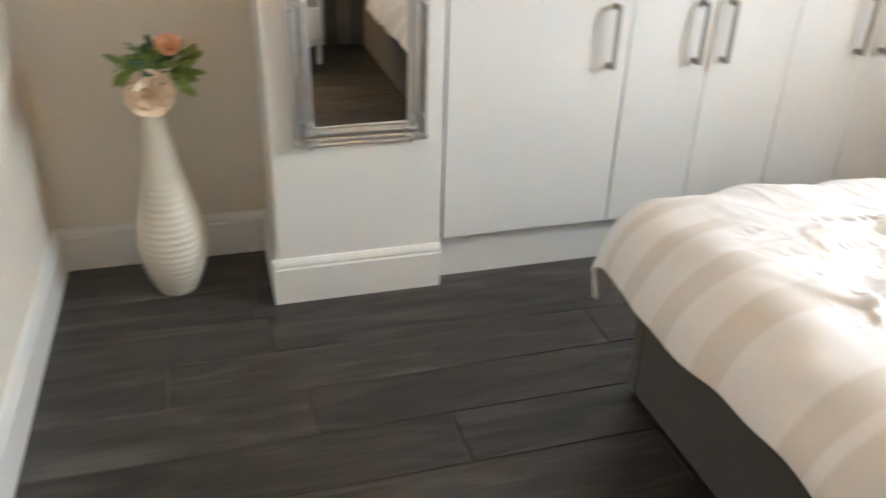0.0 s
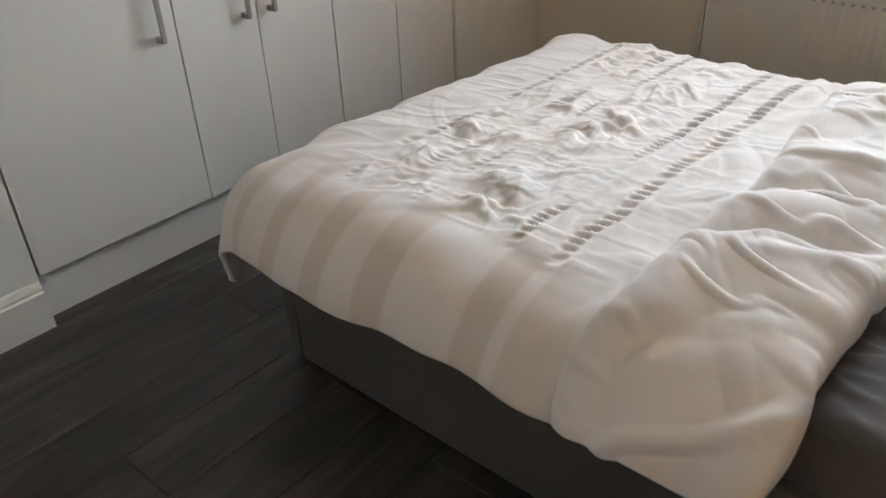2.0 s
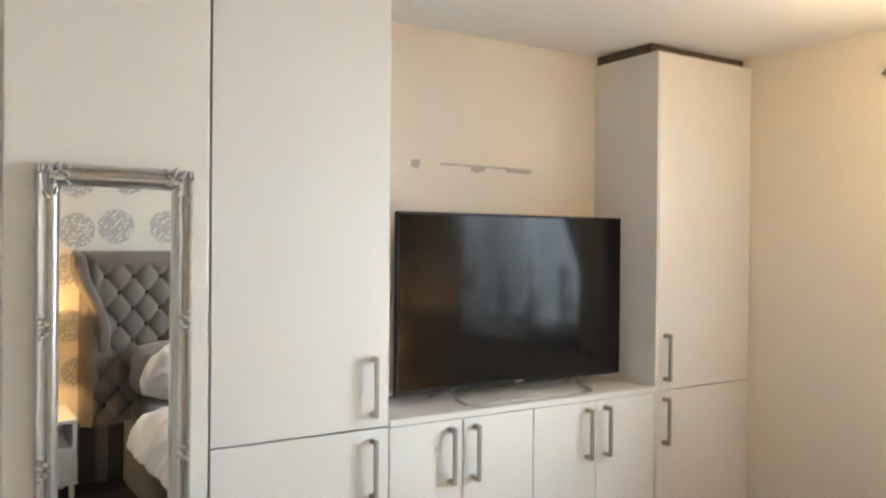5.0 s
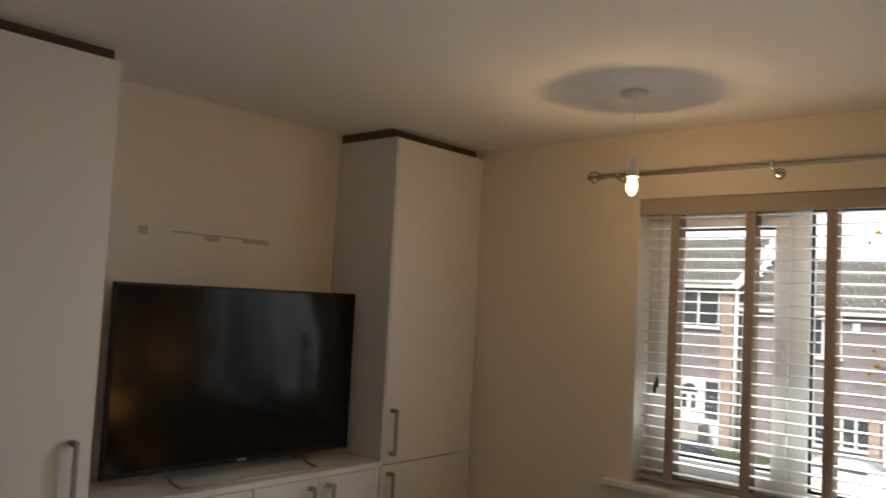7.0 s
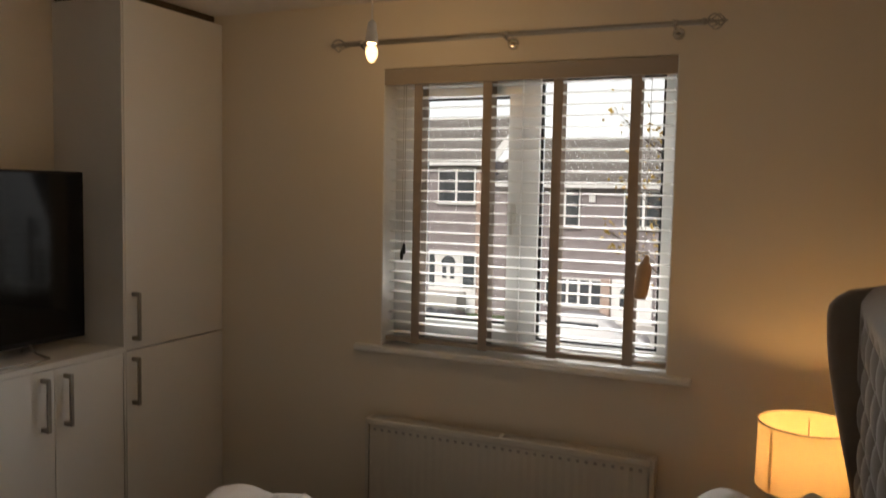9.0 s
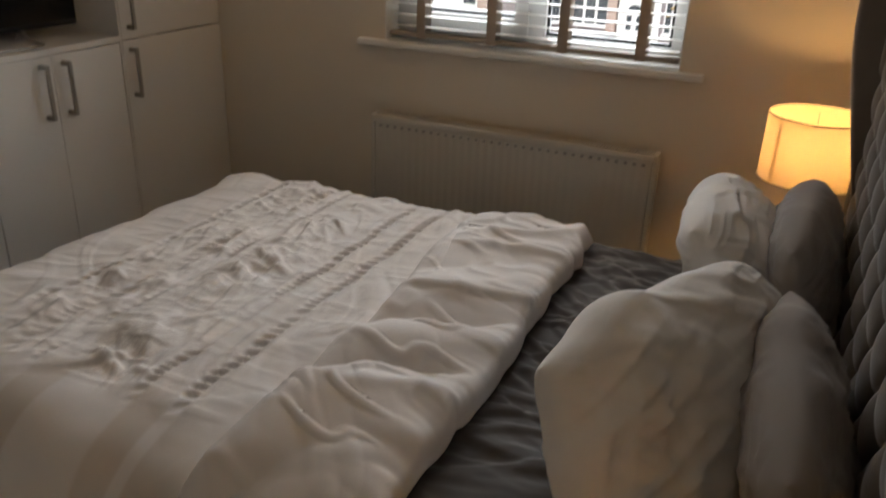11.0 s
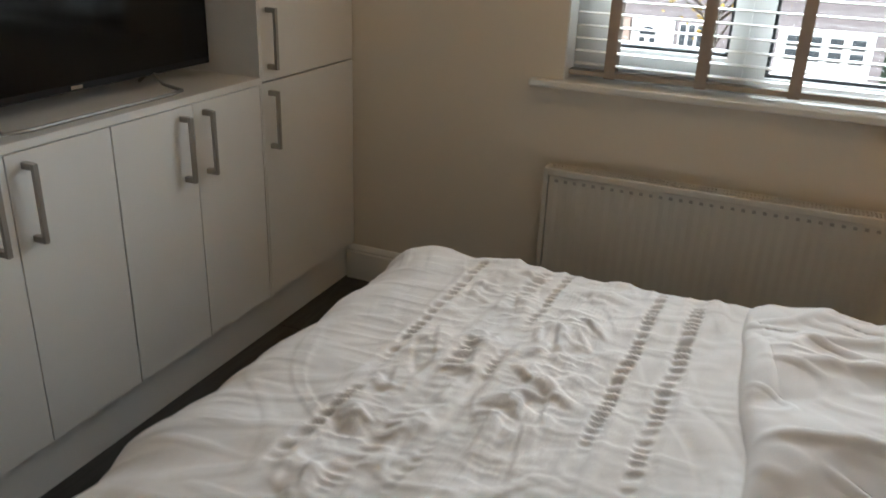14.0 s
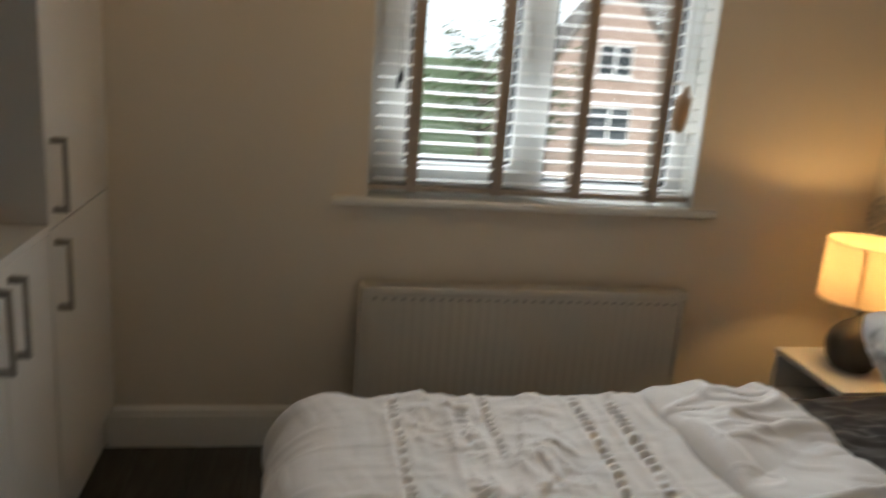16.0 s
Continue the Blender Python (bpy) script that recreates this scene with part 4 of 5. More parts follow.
# duvet: draped cover, ruched rows, stripes, and the end turned back
duvet = thing("duvet", "white duvet with ruched rows and taupe stripes, turned back", "duvet", (1.1, -1.4, 0.3))
RECT = (0.402, 1.68, -1.95, -0.735)
R = 0.168
TOPZ = 0.552
LW, LF = 0.238, 0.33
a = np.linspace(RECT[0] - LW, RECT[1] + LW, 420)
c_ = np.linspace(-1.945, RECT[3] + LF, 400)
A, C = np.meshgrid(a, c_, indexing="ij")
top_mask = sstep(0.40, 0.50, A) * sstep(1.80, 1.70, A)
# soft filling, a little lumpy, with few shallow creases
P = 0.010 * vnoise(A * 2.6, C * 2.6, 11) + 0.008 * vnoise(A * 6, C * 5, 12) + 0.004 * vnoise(A * 13, C * 11, 16)
P += 0.004 * folds(A, C, 35, 2.4, 7, 13) + 0.004 * folds(A, C, -50, 3.0, 9, 14)
jit = 0.012 * vnoise(A * 9, C * 2, 21)
P += 0.026 * sstep(1.4, 0.6, A) * sstep(-1.6, -0.9, C) - 0.010 * sstep(1.2, 1.6, A)   # fuller towards the foot
# ruched rows: slanted puckers drawn together by a gathering thread
for k, (yr, skew, wd, amp, per) in enumerate(((-0.895, 0.005, 0.010, 0.008, 0.036), (-1.0, -0.06, 0.017, 0.009, 0.033), (-1.10, -0.03, 0.009, 0.007, 0.028), (-1.362, -0.02, 0.011, 0.009, 0.030), (-1.462, -0.02, 0.014, 0.010, 0.033))):
    yl = yr + skew * (A - 0.5)
    dist = (C - yl - jit * 0.6) / wd
    phase = 2 * math.pi * (A / per + 0.7 * vnoise(A * 12, C * 3, 30 + k))
    P += amp * (np.clip(np.sin(phase + 1.1 * dist) * 1.6, -1.0, 0.8) - 0.45) * np.exp(-dist ** 4) * top_mask * np.clip(0.7 + 1.1 * vnoise(A * 7, C * 2, 40 + k), 0.05, 1.4) * (0.4 + 0.6 * sstep(0.4, 0.8, A))
    P += 0.005 * np.exp(-((np.abs(C - yl) - wd * 2.2) / 0.013) ** 2) * top_mask * (0.6 + 0.6 * vnoise(A * 11, C * 3, 130 + k))
# crumpled woven bands between the rows
for yc, hw, amp, sd_ in ((-0.95, 0.04, 0.9, 50), (-1.055, 0.04, 0.9, 53), (-1.235, 0.085, 1.2, 56)):
    band = np.exp(-((C - yc) / hw) ** 4) * top_mask * np.clip(0.8 + 0.5 * vnoise(A * 6, C * 6, sd_ + 20), 0.3, 1.2)
    crumple = 0.013 * folds(A, C, 62, 7, 21, sd_, 2.4) + 0.012 * folds(A, C, -38, 7, 24, sd_ + 1, 2.4) + 0.009 * folds(A, C, 12, 10, 34, sd_ + 2, 2.4) + 0.006 * folds(A, C, 100, 12, 46, sd_ + 3, 2.4)
    P += amp * band * (crumple - 0.003)
P += np.exp(-((C + 1.235) / 0.08) ** 4) * top_mask * 0.0006 * np.sin(2 * math.pi * C / 0.012)
# plain strip by the turned-back end, with slack diagonal creases
strip = np.exp(-((C + 1.57) / 0.06) ** 4) * top_mask
P += 0.0025 * (folds(A, C, 20, 6, 26, 191, 2.2) + folds(A, C, -65, 6, 30, 192, 2.2) + folds(A, C, 95, 8, 40, 193, 2.2)) * top_mask
P += strip * (0.010 * folds(A, C, 20, 2.5, 11, 66) + 0.006 * folds(A, C, -15, 3, 18, 67))
P *= 1 - 0.85 * sstep(-1.655, -1.72, C) * sstep(0.30, 0.42, A)
hang = sstep(0.38, 0.27, A) + sstep(1.77, 1.87, A)
P += hang * 0.006 * np.sin(C * 23 + 4 * vnoise(C * 4, A * 0.0, 60)) + 0.006 * sstep(-0.72, -0.6, C) * np.sin(A * 19 + 3 * vnoise(A * 4, C * 0, 62))
co = drape(A, C, RECT, TOPZ, R, P + 0.012)
co[..., 2] += 0.010 * vnoise(C * 9, A * 0 + 3, 61) * hang
stripe = np.zeros_like(A)
for y0, y1 in ((-1.04, -0.972), (-1.20, -1.122), (-1.45, -1.378), (-1.625, -1.485), (-0.865, -0.82), (-0.74, -0.70)):
    stripe = np.maximum(stripe, sstep(y0 - 0.006, y0 + 0.006, C) * sstep(y1 + 0.006, y1 - 0.006, C))
stripe = stripe * (0.18 + 0.82 * sstep(0.50, 0.38, A))
sheet_object("cover", co, DUVET, duvet, "white cotton cover with ruched rows", stripe, 0.02)
# turned back end, lying on top: billows between slack creases, gathered at the rounded end
c_ = np.linspace(0, 1, 170)
a = np.linspace(RECT[0] - 0.232, RECT[1] - 0.07 + 0.26, 420)
A, U = np.meshgrid(a, c_, indexing="ij")
fold_y = -1.645 - 0.022 * vnoise(A * 4, A * 0, 70) + 0.035 * sstep(1.2, 1.6, A)
endy = -1.965 - 0.012 * vnoise(A * 6, A * 0 + 9, 71) - 0.012 * np.abs(np.sin(A * 13 + 2 * vnoise(A * 3, A * 0, 68)))
C = fold_y + (endy - fold_y) * (0.5 - 0.5 * np.cos(math.pi * U))
bulge = np.clip(1 - np.abs(2 * U - 1) ** 3.2, 0, 1) ** 0.5
west = sstep(0.22, 0.60, A)
shape = np.sin(math.pi * np.clip(U, 0, 1)) ** 0.6
body = (0.050 - 0.014 * sstep(1.0, 1.5, A)) * bulge * (0.45 + 0.55 * west) * (1 + 0.15 * vnoise(A * 4, C * 4, 72))
q_ = A * 2.9 + 1.6 * (C + 1.8) + 0.5 * vnoise(A * 1.9, C * 2.2, 73)
bil = (np.sin(math.pi * q_) ** 2 + 0.012) ** 0.32
body += 0.046 * (bil - 0.55) * shape * (0.35 + 0.65 * west) * (0.75 + 0.5 * vnoise(A * 3, C * 3, 77))
body += 0.010 * vnoise(A * 7, C * 9, 174) * shape
w_ = 0.25 * vnoise(A * 5, C * 5, 175)
rumple = np.clip(1.05 - 2 * np.sqrt(vnoise(A * 7 + 2.2 * C + w_, C * 3.2 + w_, 176) ** 2 + 0.003), 0, 1) ** 1.8
rumple2 = np.clip(1.05 - 2 * np.sqrt(vnoise(A * 15 - 5 * C + 2 * w_, C * 7 + A * 3, 177) ** 2 + 0.004), 0, 1) ** 1.6
body += (0.022 * rumple + 0.011 * rumple2 * np.clip(0.5 + vnoise(A * 4, C * 5, 178), 0, 1.2)) * shape
near_end = sstep(0.45, 0.95, U)
body += near_end * (0.014 * folds(A, C, 84, 3.0, 13, 78) + 0.010 * folds(A, C, 100, 4, 20, 79)) * np.sin(math.pi * np.clip(U, 0, 0.97)) ** 0.4
near_edge = sstep(0.5, 0.1, U)
body += near_edge * (0.013 * folds(A, C, 12, 3.0, 14, 84) + 0.011 * folds(A, C, 55, 4, 17, 85)) * shape
body += 0.004 * folds(A, C, 40, 5, 24, 87) * shape
body += (1 - west) * (0.018 * folds(A, C, -25, 2.4, 8, 184) + 0.010 * folds(A, C, 10, 3.5, 14, 185)) * shape
body = np.maximum(body, 0.030 * np.clip(bulge, 0, 1))
co = drape(A, C, (RECT[0], RECT[1] - 0.07, -2.2, -1.2), TOPZ + 0.005, R, body - 0.008 * (U > 0.985))
tipe = sstep(1.78, 1.95, A) * np.sin(math.pi * U)
co[..., 0] += 0.03 * tipe
sheet_object("turned_back_end", co, DUVET, duvet, "puffed creased plain white end of the duvet", np.zeros_like(A), 0.012)


# ---- pillows ----
def pillow(name, label, w, h, t, m, mat, seed, group):
    n_ = 96
    u = np.sin(np.linspace(-1, 1, n_) * math.pi / 2)
    U, V = np.meshgrid(u, u, indexing="ij")
    prof = (np.clip(1 - np.abs(U) ** 2.4, 0, 1) * np.clip(1 - np.abs(V) ** 2.4, 0, 1)) ** 0.40
    Xp = U * w / 2 * (1 - 0.10 * np.abs(V) ** 2.5 + 0.04 * vnoise(V * 2 + seed, U, seed + 5))
    Yp = V * h / 2 * (1 - 0.20 * np.abs(U) ** 2.2 + 0.06 * vnoise(U * 2.5 + seed, V, seed + 6))
    bm = bmesh.new()
    for s in (1, -1):
        wr_ = 0.05 * vnoise(U * 1.7 + 7 * s, V * 1.7, seed) - 0.05
        for q, (turn, along, across, amp) in enumerate(((40 * s, 1.0, 5, 0.09), (-35, 1.2, 8, 0.085), (75, 1.5, 12, 0.08), (20, 2.0, 18, 0.07), (-60, 2.5, 24, 0.05))):
            wr_ = wr_ + amp * folds(U, V, turn, along, across, seed + 1 + q, 0.5)
        Zp = s * t / 2 * prof * (0.92 + wr_)
        co_ = np.stack([Xp, Yp, Zp], -1)
        merge(bm, grid_mesh(co_ if s > 0 else co_[::-1], n_, n_))
    bmesh.ops.remove_doubles(bm, verts=bm.verts[:], dist=1e-4)
    bmesh.ops.recalc_face_normals(bm, faces=bm.faces[:])
    ob = part(name, bm, mat, None, smooth=True)
    ob.matrix_world = m
    return tagged(ob, label, "pillow", group)


for x, rz, sd_ in ((0.70, 2, 5), (1.49, -3, 15)):
    pillow("pillow", "plump grey cotton pillow leaning on the headboard", 0.68, 0.37, 0.17, pose(x, -2.572, 0.69, 76, 0, rz), PILLOWG, sd_, "grey pillows")
for x, rz, y, z, h, rx, spin, sd_ in ((0.70, -21, -2.405, 0.72, 0.45, 54, -3, 25), (1.46, 3, -2.42, 0.69, 0.42, 52, -9, 35)):
    pillow("pillow", "crumpled white cotton pillow leaning on a grey pillow", 0.70, h, 0.21, pose(x, y, z, rx, 0, rz) @ pose(0, 0, 0, 0, 0, spin), PILLOWW, sd_, "white pillows")


# ---- bedside tables and lamps ----
def bedside(x0, x1):
    t = thing("bedside_table", "white bedside table with an open shelf and drawer", "bedside table", ((x0 + x1) / 2, -2.65, 0), group="bedside tables")
    y0, y1, z0, z1 = SY + 0.03, -2.388, 0.13, 0.485
    b = boxes(((x0, y0, z0), (x0 + 0.02, y1, z1 - 0.02)), ((x1 - 0.02, y0, z0), (x1, y1, z1 - 0.02)), ((x0 + 0.02, y0, z0), (x1 - 0.02, y1, z0 + 0.018)), ((x0 + 0.02, y0, 0.315), (x1 - 0.02, y1, 0.333)), ((x0 + 0.02, y0, z0 + 0.018), (x1 - 0.02, y0 + 0.01, z1 - 0.02)))
    part("body", b, CARC, t)
    part("top", box((x0 - 0.003, y0, z1 - 0.02), (x1 + 0.003, y1 + 0.004, z1), 0.002), CARC, t)
    part("drawer_front", box((x0 + 0.023, y1 - 0.02, z0 + 0.021), (x1 - 0.023, y1 - 0.002, 0.312), 0.0015), CARC, t, "white drawer front")
    for x in (x0 + 0.01, x1 - 0.035):
        for y in (y0 + 0.01, y1 - 0.035):
            part("leg", box((x, y, 0), (x + 0.025, y + 0.025, z0)), CARC, t)


def bedside_lamp(x, y, power):
    z = 0.485
    t = thing("bedside_lamp", "lit table lamp, cream drum shade and dark round base", "lamp", (x, y, z), group="bedside lamps")
    part("base", lathe([(0.05, 0), (0.062, 0.006), (0.085, 0.04), (0.094, 0.085), (0.086, 0.125), (0.06, 0.16), (0.03, 0.178), (0.02, 0.19), (0.012, 0.195)], (x, y, z), 36), CERAM, t, "dark grey ceramic base", True)
    part("stem", lathe([(0.01, 0.19), (0.01, 0.29), (0.016, 0.29), (0.016, 0.33)], (x, y, z), 14), CHROME, t)
    bm = bmesh.new()
    n_ = 64
    rings = [[bm.verts.new((x + r * math.cos(2 * math.pi * k / n_), y + r * math.sin(2 * math.pi * k / n_), z + h)) for k in range(n_)] for r, h in ((0.149, 0.252), (0.147, 0.455))]
    for k in range(n_):
        bm.faces.new((rings[0][k], rings[0][(k + 1) % n_], rings[1][(k + 1) % n_], rings[1][k]))
    part("shade", bm, SHADE, t, "glowing cream fabric drum shade", True)
    seam = bmesh.new()
    ring = [[seam.verts.new((x + (r + 0.0015) * math.cos(q), y + (r + 0.0015) * math.sin(q), z + h)) for q in (radians(133), radians(138))] for r, h in ((0.149, 0.254), (0.147, 0.453))]
    seam.faces.new((ring[0][0], ring[0][1], ring[1][1], ring[1][0]))
    part("seam", seam, SHADE, t, "overlapped fabric seam of the shade")
    for h, r in ((0.253, 0.15), (0.454, 0.148)):
        part("shade_rim", tube([(x + r * math.cos(2 * math.pi * k / 48), y + r * math.sin(2 * math.pi * k / 48), z + h) for k in range(48)], 0.0025, 6, True), TAPE, t)
    b = bmesh.new()
    for k in range(3):
        aa = 2 * math.pi * k / 3
        merge(b, tube([(x, y, z + 0.33), (x + 0.143 * math.cos(aa), y + 0.143 * math.sin(aa), z + 0.43)], 0.0018, 6))
    part("shade_support", b, CHROME, t)
    part("bulb", lathe([(0.012, 0.33), (0.02, 0.35), (0.03, 0.375), (0.028, 0.395), (0.014, 0.41), (0.001, 0.414)], (x, y, z), 20), BULB, t, "lit bulb", True)
    lo, ld = lamp("bedside_bulb_light", "POINT", power, WARM, Matrix.Translation((x, y, z + 0.385)))
    ld.shadow_soft_size = 0.028


bedside(1.898, 2.29)
bedside(-0.36, 0.04)
bedside_lamp(2.095, -2.548, 6)
bedside_lamp(-0.19, -2.60, 6)

# ---- pendant ----
lx, ly, fz = 1.862, -1.14, 2.098
pend = thing("pendant_light", "bare lit candle bulb on a white pendant cord", "pendant light", (lx, ly, CZ))
part("ceiling_rose", lathe([(0.048, 0.0), (0.048, -0.008), (0.044, -0.018), (0.02, -0.024), (0.008, -0.03), (0.004, -0.032)], (lx, ly, CZ - 0.0005), 32), WHITEPL, pend, "white round ceiling rose", True)
part("flex", tube([(lx, ly, CZ - 0.03), (lx, ly, fz + 0.09)], 0.0035, 8), WHITEPL, pend)
part("lampholder", lathe([(0.006, 0.095), (0.014, 0.088), (0.0165, 0.07), (0.0165, 0.055), (0.0195, 0.052), (0.0215, 0.022), (0.019, 0.0185), (0.012, 0.0175)], (lx, ly, fz), 28), WHITEPL, pend, "white bulb holder", True)
part("bulb", lathe([(0.010, 0.021), (0.013, 0.014), (0.0195, -0.002), (0.021, -0.014), (0.018, -0.028), (0.010, -0.041), (0.001, -0.047)], (lx, ly, fz), 20), BULB, pend, "lit candle bulb", True)
lo, ld = lamp("pendant_bulb_light", "POINT", 5.0, (1.0, 0.62, 0.27), Matrix.Translation((lx, ly, fz)))
ld.shadow_soft_size = 0.0022

# ---- outside ----
GZ = -3.9
structure("ground", box((-400, -400, GZ - 0.3), (900, 400, GZ)), GRASS, "grass and gardens reaching the horizon", "ground")
structure("road", box((13, -120, GZ), (19.5, 120, GZ + 0.02)), TARMAC, "grey tarmac residential road", "road")
structure("pavement", box((19.6, -120, GZ), (21.6, 120, GZ + 0.12)), PAVE, "pale concrete pavement along the road", "pavement")
structure("driveway", box((21.6, -9.0, GZ), (33.0, 7.9, GZ + 0.1)), PAVE, "pale paved driveway before the houses", "driveway")
HXF = 33.0
bm_ = bmesh.new()
bm_.faces.new([bm_.verts.new(p) for p in ((260, -300, -20), (260, 300, -20), (260, 300, 160), (260, -300, 160))])
SKYM, n_, l_, p_ = node_mat("bright_overcast_sky")
em_ = n_.new("ShaderNodeEmission")
em_.inputs[0].default_value, em_.inputs[1].default_value = (0.93, 0.97, 1.0, 1), 2.2
l_.new(em_.outputs[0], n_["Material Output"].inputs[0])
structure("backdrop", bm_, SKYM, "pale bright overcast sky beyond the houses", "sky")


def house_window(h, y0, y1, z0, z1, x=HXF, bars=1):
    w = part("window", box((x - 0.06, y0, z0), (x + 0.02, y1, z1)), WHITEOUT, h, "white framed window")
    n_ = bars + 1
    for k in range(n_):
        a0, a1 = y0 + (y1 - y0) * k / n_ + 0.06, y0 + (y1 - y0) * (k + 1) / n_ - 0.06
        part("pane", box((x - 0.075, a0, z0 + 0.07), (x - 0.055, a1, z1 - 0.07)), DARKG, w)
    part("sill", box((x - 0.14, y0 - 0.06, z0 - 0.07), (x, y1 + 0.06, z0)), WHITEOUT, w)


def roof_courses(h, y0, y1, x0, z0, x1, z1, n_=16, gable=None):
    """Tile courses as real steps up the slope."""
    bm = bmesh.new()
    for k in range(n_):
        u0, u1 = k / n_, (k + 1.25) / n_
        c0 = (x0 + (x1 - x0) * u0, z0 + (z1 - z0) * u0)
        c1 = (x0 + (x1 - x0) * u1, z0 + (z1 - z0) * u1)
        cols = int((y1 - y0) / 0.33)
        for j in range(cols):
            a0 = y0 + (y1 - y0) * j / cols + (0.16 if k % 2 else 0)
            a1 = a0 + (y1 - y0) / cols - 0.02
            dz = 0.05
            v = [bm.verts.new(p) for p in ((c0[0], a0, c0[1] + dz), (c0[0], a1, c0[1] + dz + 0.02), (c1[0], a1, c1[1] + 0.02), (c1[0], a0, c1[1]), (c0[0], a0, c0[1] - 0.02), (c0[0], a1, c0[1] - 0.02))]
            bm.faces.new(v[:4])
            bm.faces.new((v[0], v[4], v[5], v[1]))
    tagged(part("roof_tile", bm, TILE, h, "grey-brown tile courses"), kind="stuff")


def row_house(y0, y1, eave, ridge, label, brick=BRICK):
    h = thing("terraced_house", label, "house", (HXF + 4, (y0 + y1) / 2, GZ))
    part("wall", box((HXF, y0, GZ), (HXF + 8, y1, eave)), brick, h)
    part("roof", boxes(((HXF - 0.3, y0, eave), (HXF + 8, y1, eave + 0.06))), TILE, h)
    roof_courses(h, y0, y1, HXF - 0.35, eave, HXF + 4, ridge)
    part("gutter", box((HXF - 0.42, y0, eave - 0.16), (HXF - 0.3, y1, eave - 0.02)), WHITEOUT, h, "white gutter and fascia")
    return h


h1 = row_house(10.0, 17.2, 2.95, 5.25, "two-storey brown brick house with white door and windows")
house_window(h1, 10.88, 12.72, 1.1, 2.7)
house_window(h1, 14.2, 16.2, 1.1, 2.7)
house_window(h1, 13.9, 16.2, -2.6, -1.2, bars=2)
part("quoin", box((HXF - 0.06, 10.3, GZ), (HXF - 0.002, 10.82, 2.8)), BRICKO, h1, "orange brick corner strip")
part("downpipe", tube([(HXF - 0.1, 10.12, GZ), (HXF - 0.1, 10.12, 2.8)], 0.09, 10), WHITEOUT, h1, "white plastic downpipe", True)
d1 = part("porch", box((HXF - 0.12, 10.75, GZ), (HXF, 13.1, -1.1)), WHITEOUT, h1, "white door surround")
part("step", box((HXF - 1.2, 11.2, GZ), (HXF - 0.125, 13.0, -2.95)), PAVE, h1, "pale concrete doorstep")
part("side_light", box((HXF - 0.14, 10.82, -2.75), (HXF - 0.12, 11.36, -1.2)), DARKG, d1)
part("side_light", box((HXF - 0.14, 12.78, -2.75), (HXF - 0.12, 13.05, -1.2)), DARKG, d1)


def front_door(parent, y0, y1, z0, z1):
    """White panelled door with a fanlight and two small panes."""
    d = part("door", box((HXF - 0.17, y0, z0), (HXF - 0.12, y1, z1)), WHITEOUT, parent, "white panelled front door")
    ym, zf, r = (y0 + y1) / 2, z1 - 0.52, 0.3 * (y1 - y0)
    bm = bmesh.new()
    bmesh.ops.create_cone(bm, cap_ends=True, segments=20, radius1=r, radius2=r, depth=0.03, matrix=Matrix.Translation((HXF - 0.17, ym, zf)) @ pose(0, 0, 0, 0, 90, 0))
    bmesh.ops.bisect_plane(bm, geom=bm.verts[:] + bm.edges[:] + bm.faces[:], plane_co=(0, 0, zf), plane_no=(0, 0, -1), clear_outer=True)
    part("fanlight", bm, DARKG, d)
    for s_ in (-0.2, 0.2):
        part("door_pane", box((HXF - 0.185, ym + s_ - 0.1, zf - 0.68), (HXF - 0.17, ym + s_ + 0.1, zf - 0.12)), DARKG, d)


front_door(d1, 11.46, 12.68, -2.95, -1.17)
h2 = row_house(-4.6, 9.95, 2.03, 4.25, "two-storey brown brick house with white windows and garage")
# white barge board of the gable end between the two roofs
b = bmesh.new()
pts = [(10.15, 2.85), (8.1, 5.2), (8.1, 4.75), (9.8, 2.75)]
f0 = [b.verts.new((HXF - 0.9, y, z)) for y, z in pts]
f1 = [b.verts.new((HXF - 0.75, y, z)) for y, z in pts]
for k in range(4):
    b.faces.new((f0[k], f0[(k + 1) % 4], f1[(k + 1) % 4], f1[k]))
b.faces.new(f0)
b.faces.new(f1[::-1])
bmesh.ops.recalc_face_normals(b, faces=b.faces[:])
part("barge_board", b, WHITEOUT, h2, "white sloping barge board")
house_window(h2, 6.05, 7.4, 0.2, 1.86)
house_window(h2, 2.55, 4.2, 0.25, 1.8)
house_window(h2, -3.2, -1.4, 0.3, 1.75)
house_window(h2, 5.0, 7.5, -3.2, -2.0, bars=4)
house_window(h2, 1.75, 2.75, -3.3, -2.0, bars=2)
part("alarm_box", box((HXF - 0.12, 5.4, 1.27), (HXF, 5.66, 1.6)), WHITEOUT, h2, "white alarm box")
part("brick_pier", box((HXF - 0.3, 4.62, GZ), (HXF - 0.002, 5.0, -1.95)), BRICKO, h2, "orange brick pier")
d2 = part("porch", box((HXF - 0.12, 2.9, GZ), (HXF, 4.58, -1.95)), WHITEOUT, h2, "white door surround")
front_door(d2, 3.4, 4.42, GZ, -2.02)
g = part("garage_door", box((HXF - 0.12, -4.2, GZ), (HXF, -0.9, -1.9)), WHITEOUT, h2, "white garage door with small panes")
for k in range(4):
    for q in range(2):
        part("pane", box((HXF - 0.14, -3.9 + 0.74 * k, -3.0 + 0.5 * q), (HXF - 0.12, -3.45 + 0.74 * k, -2.62 + 0.5 * q)), DARKG, g)
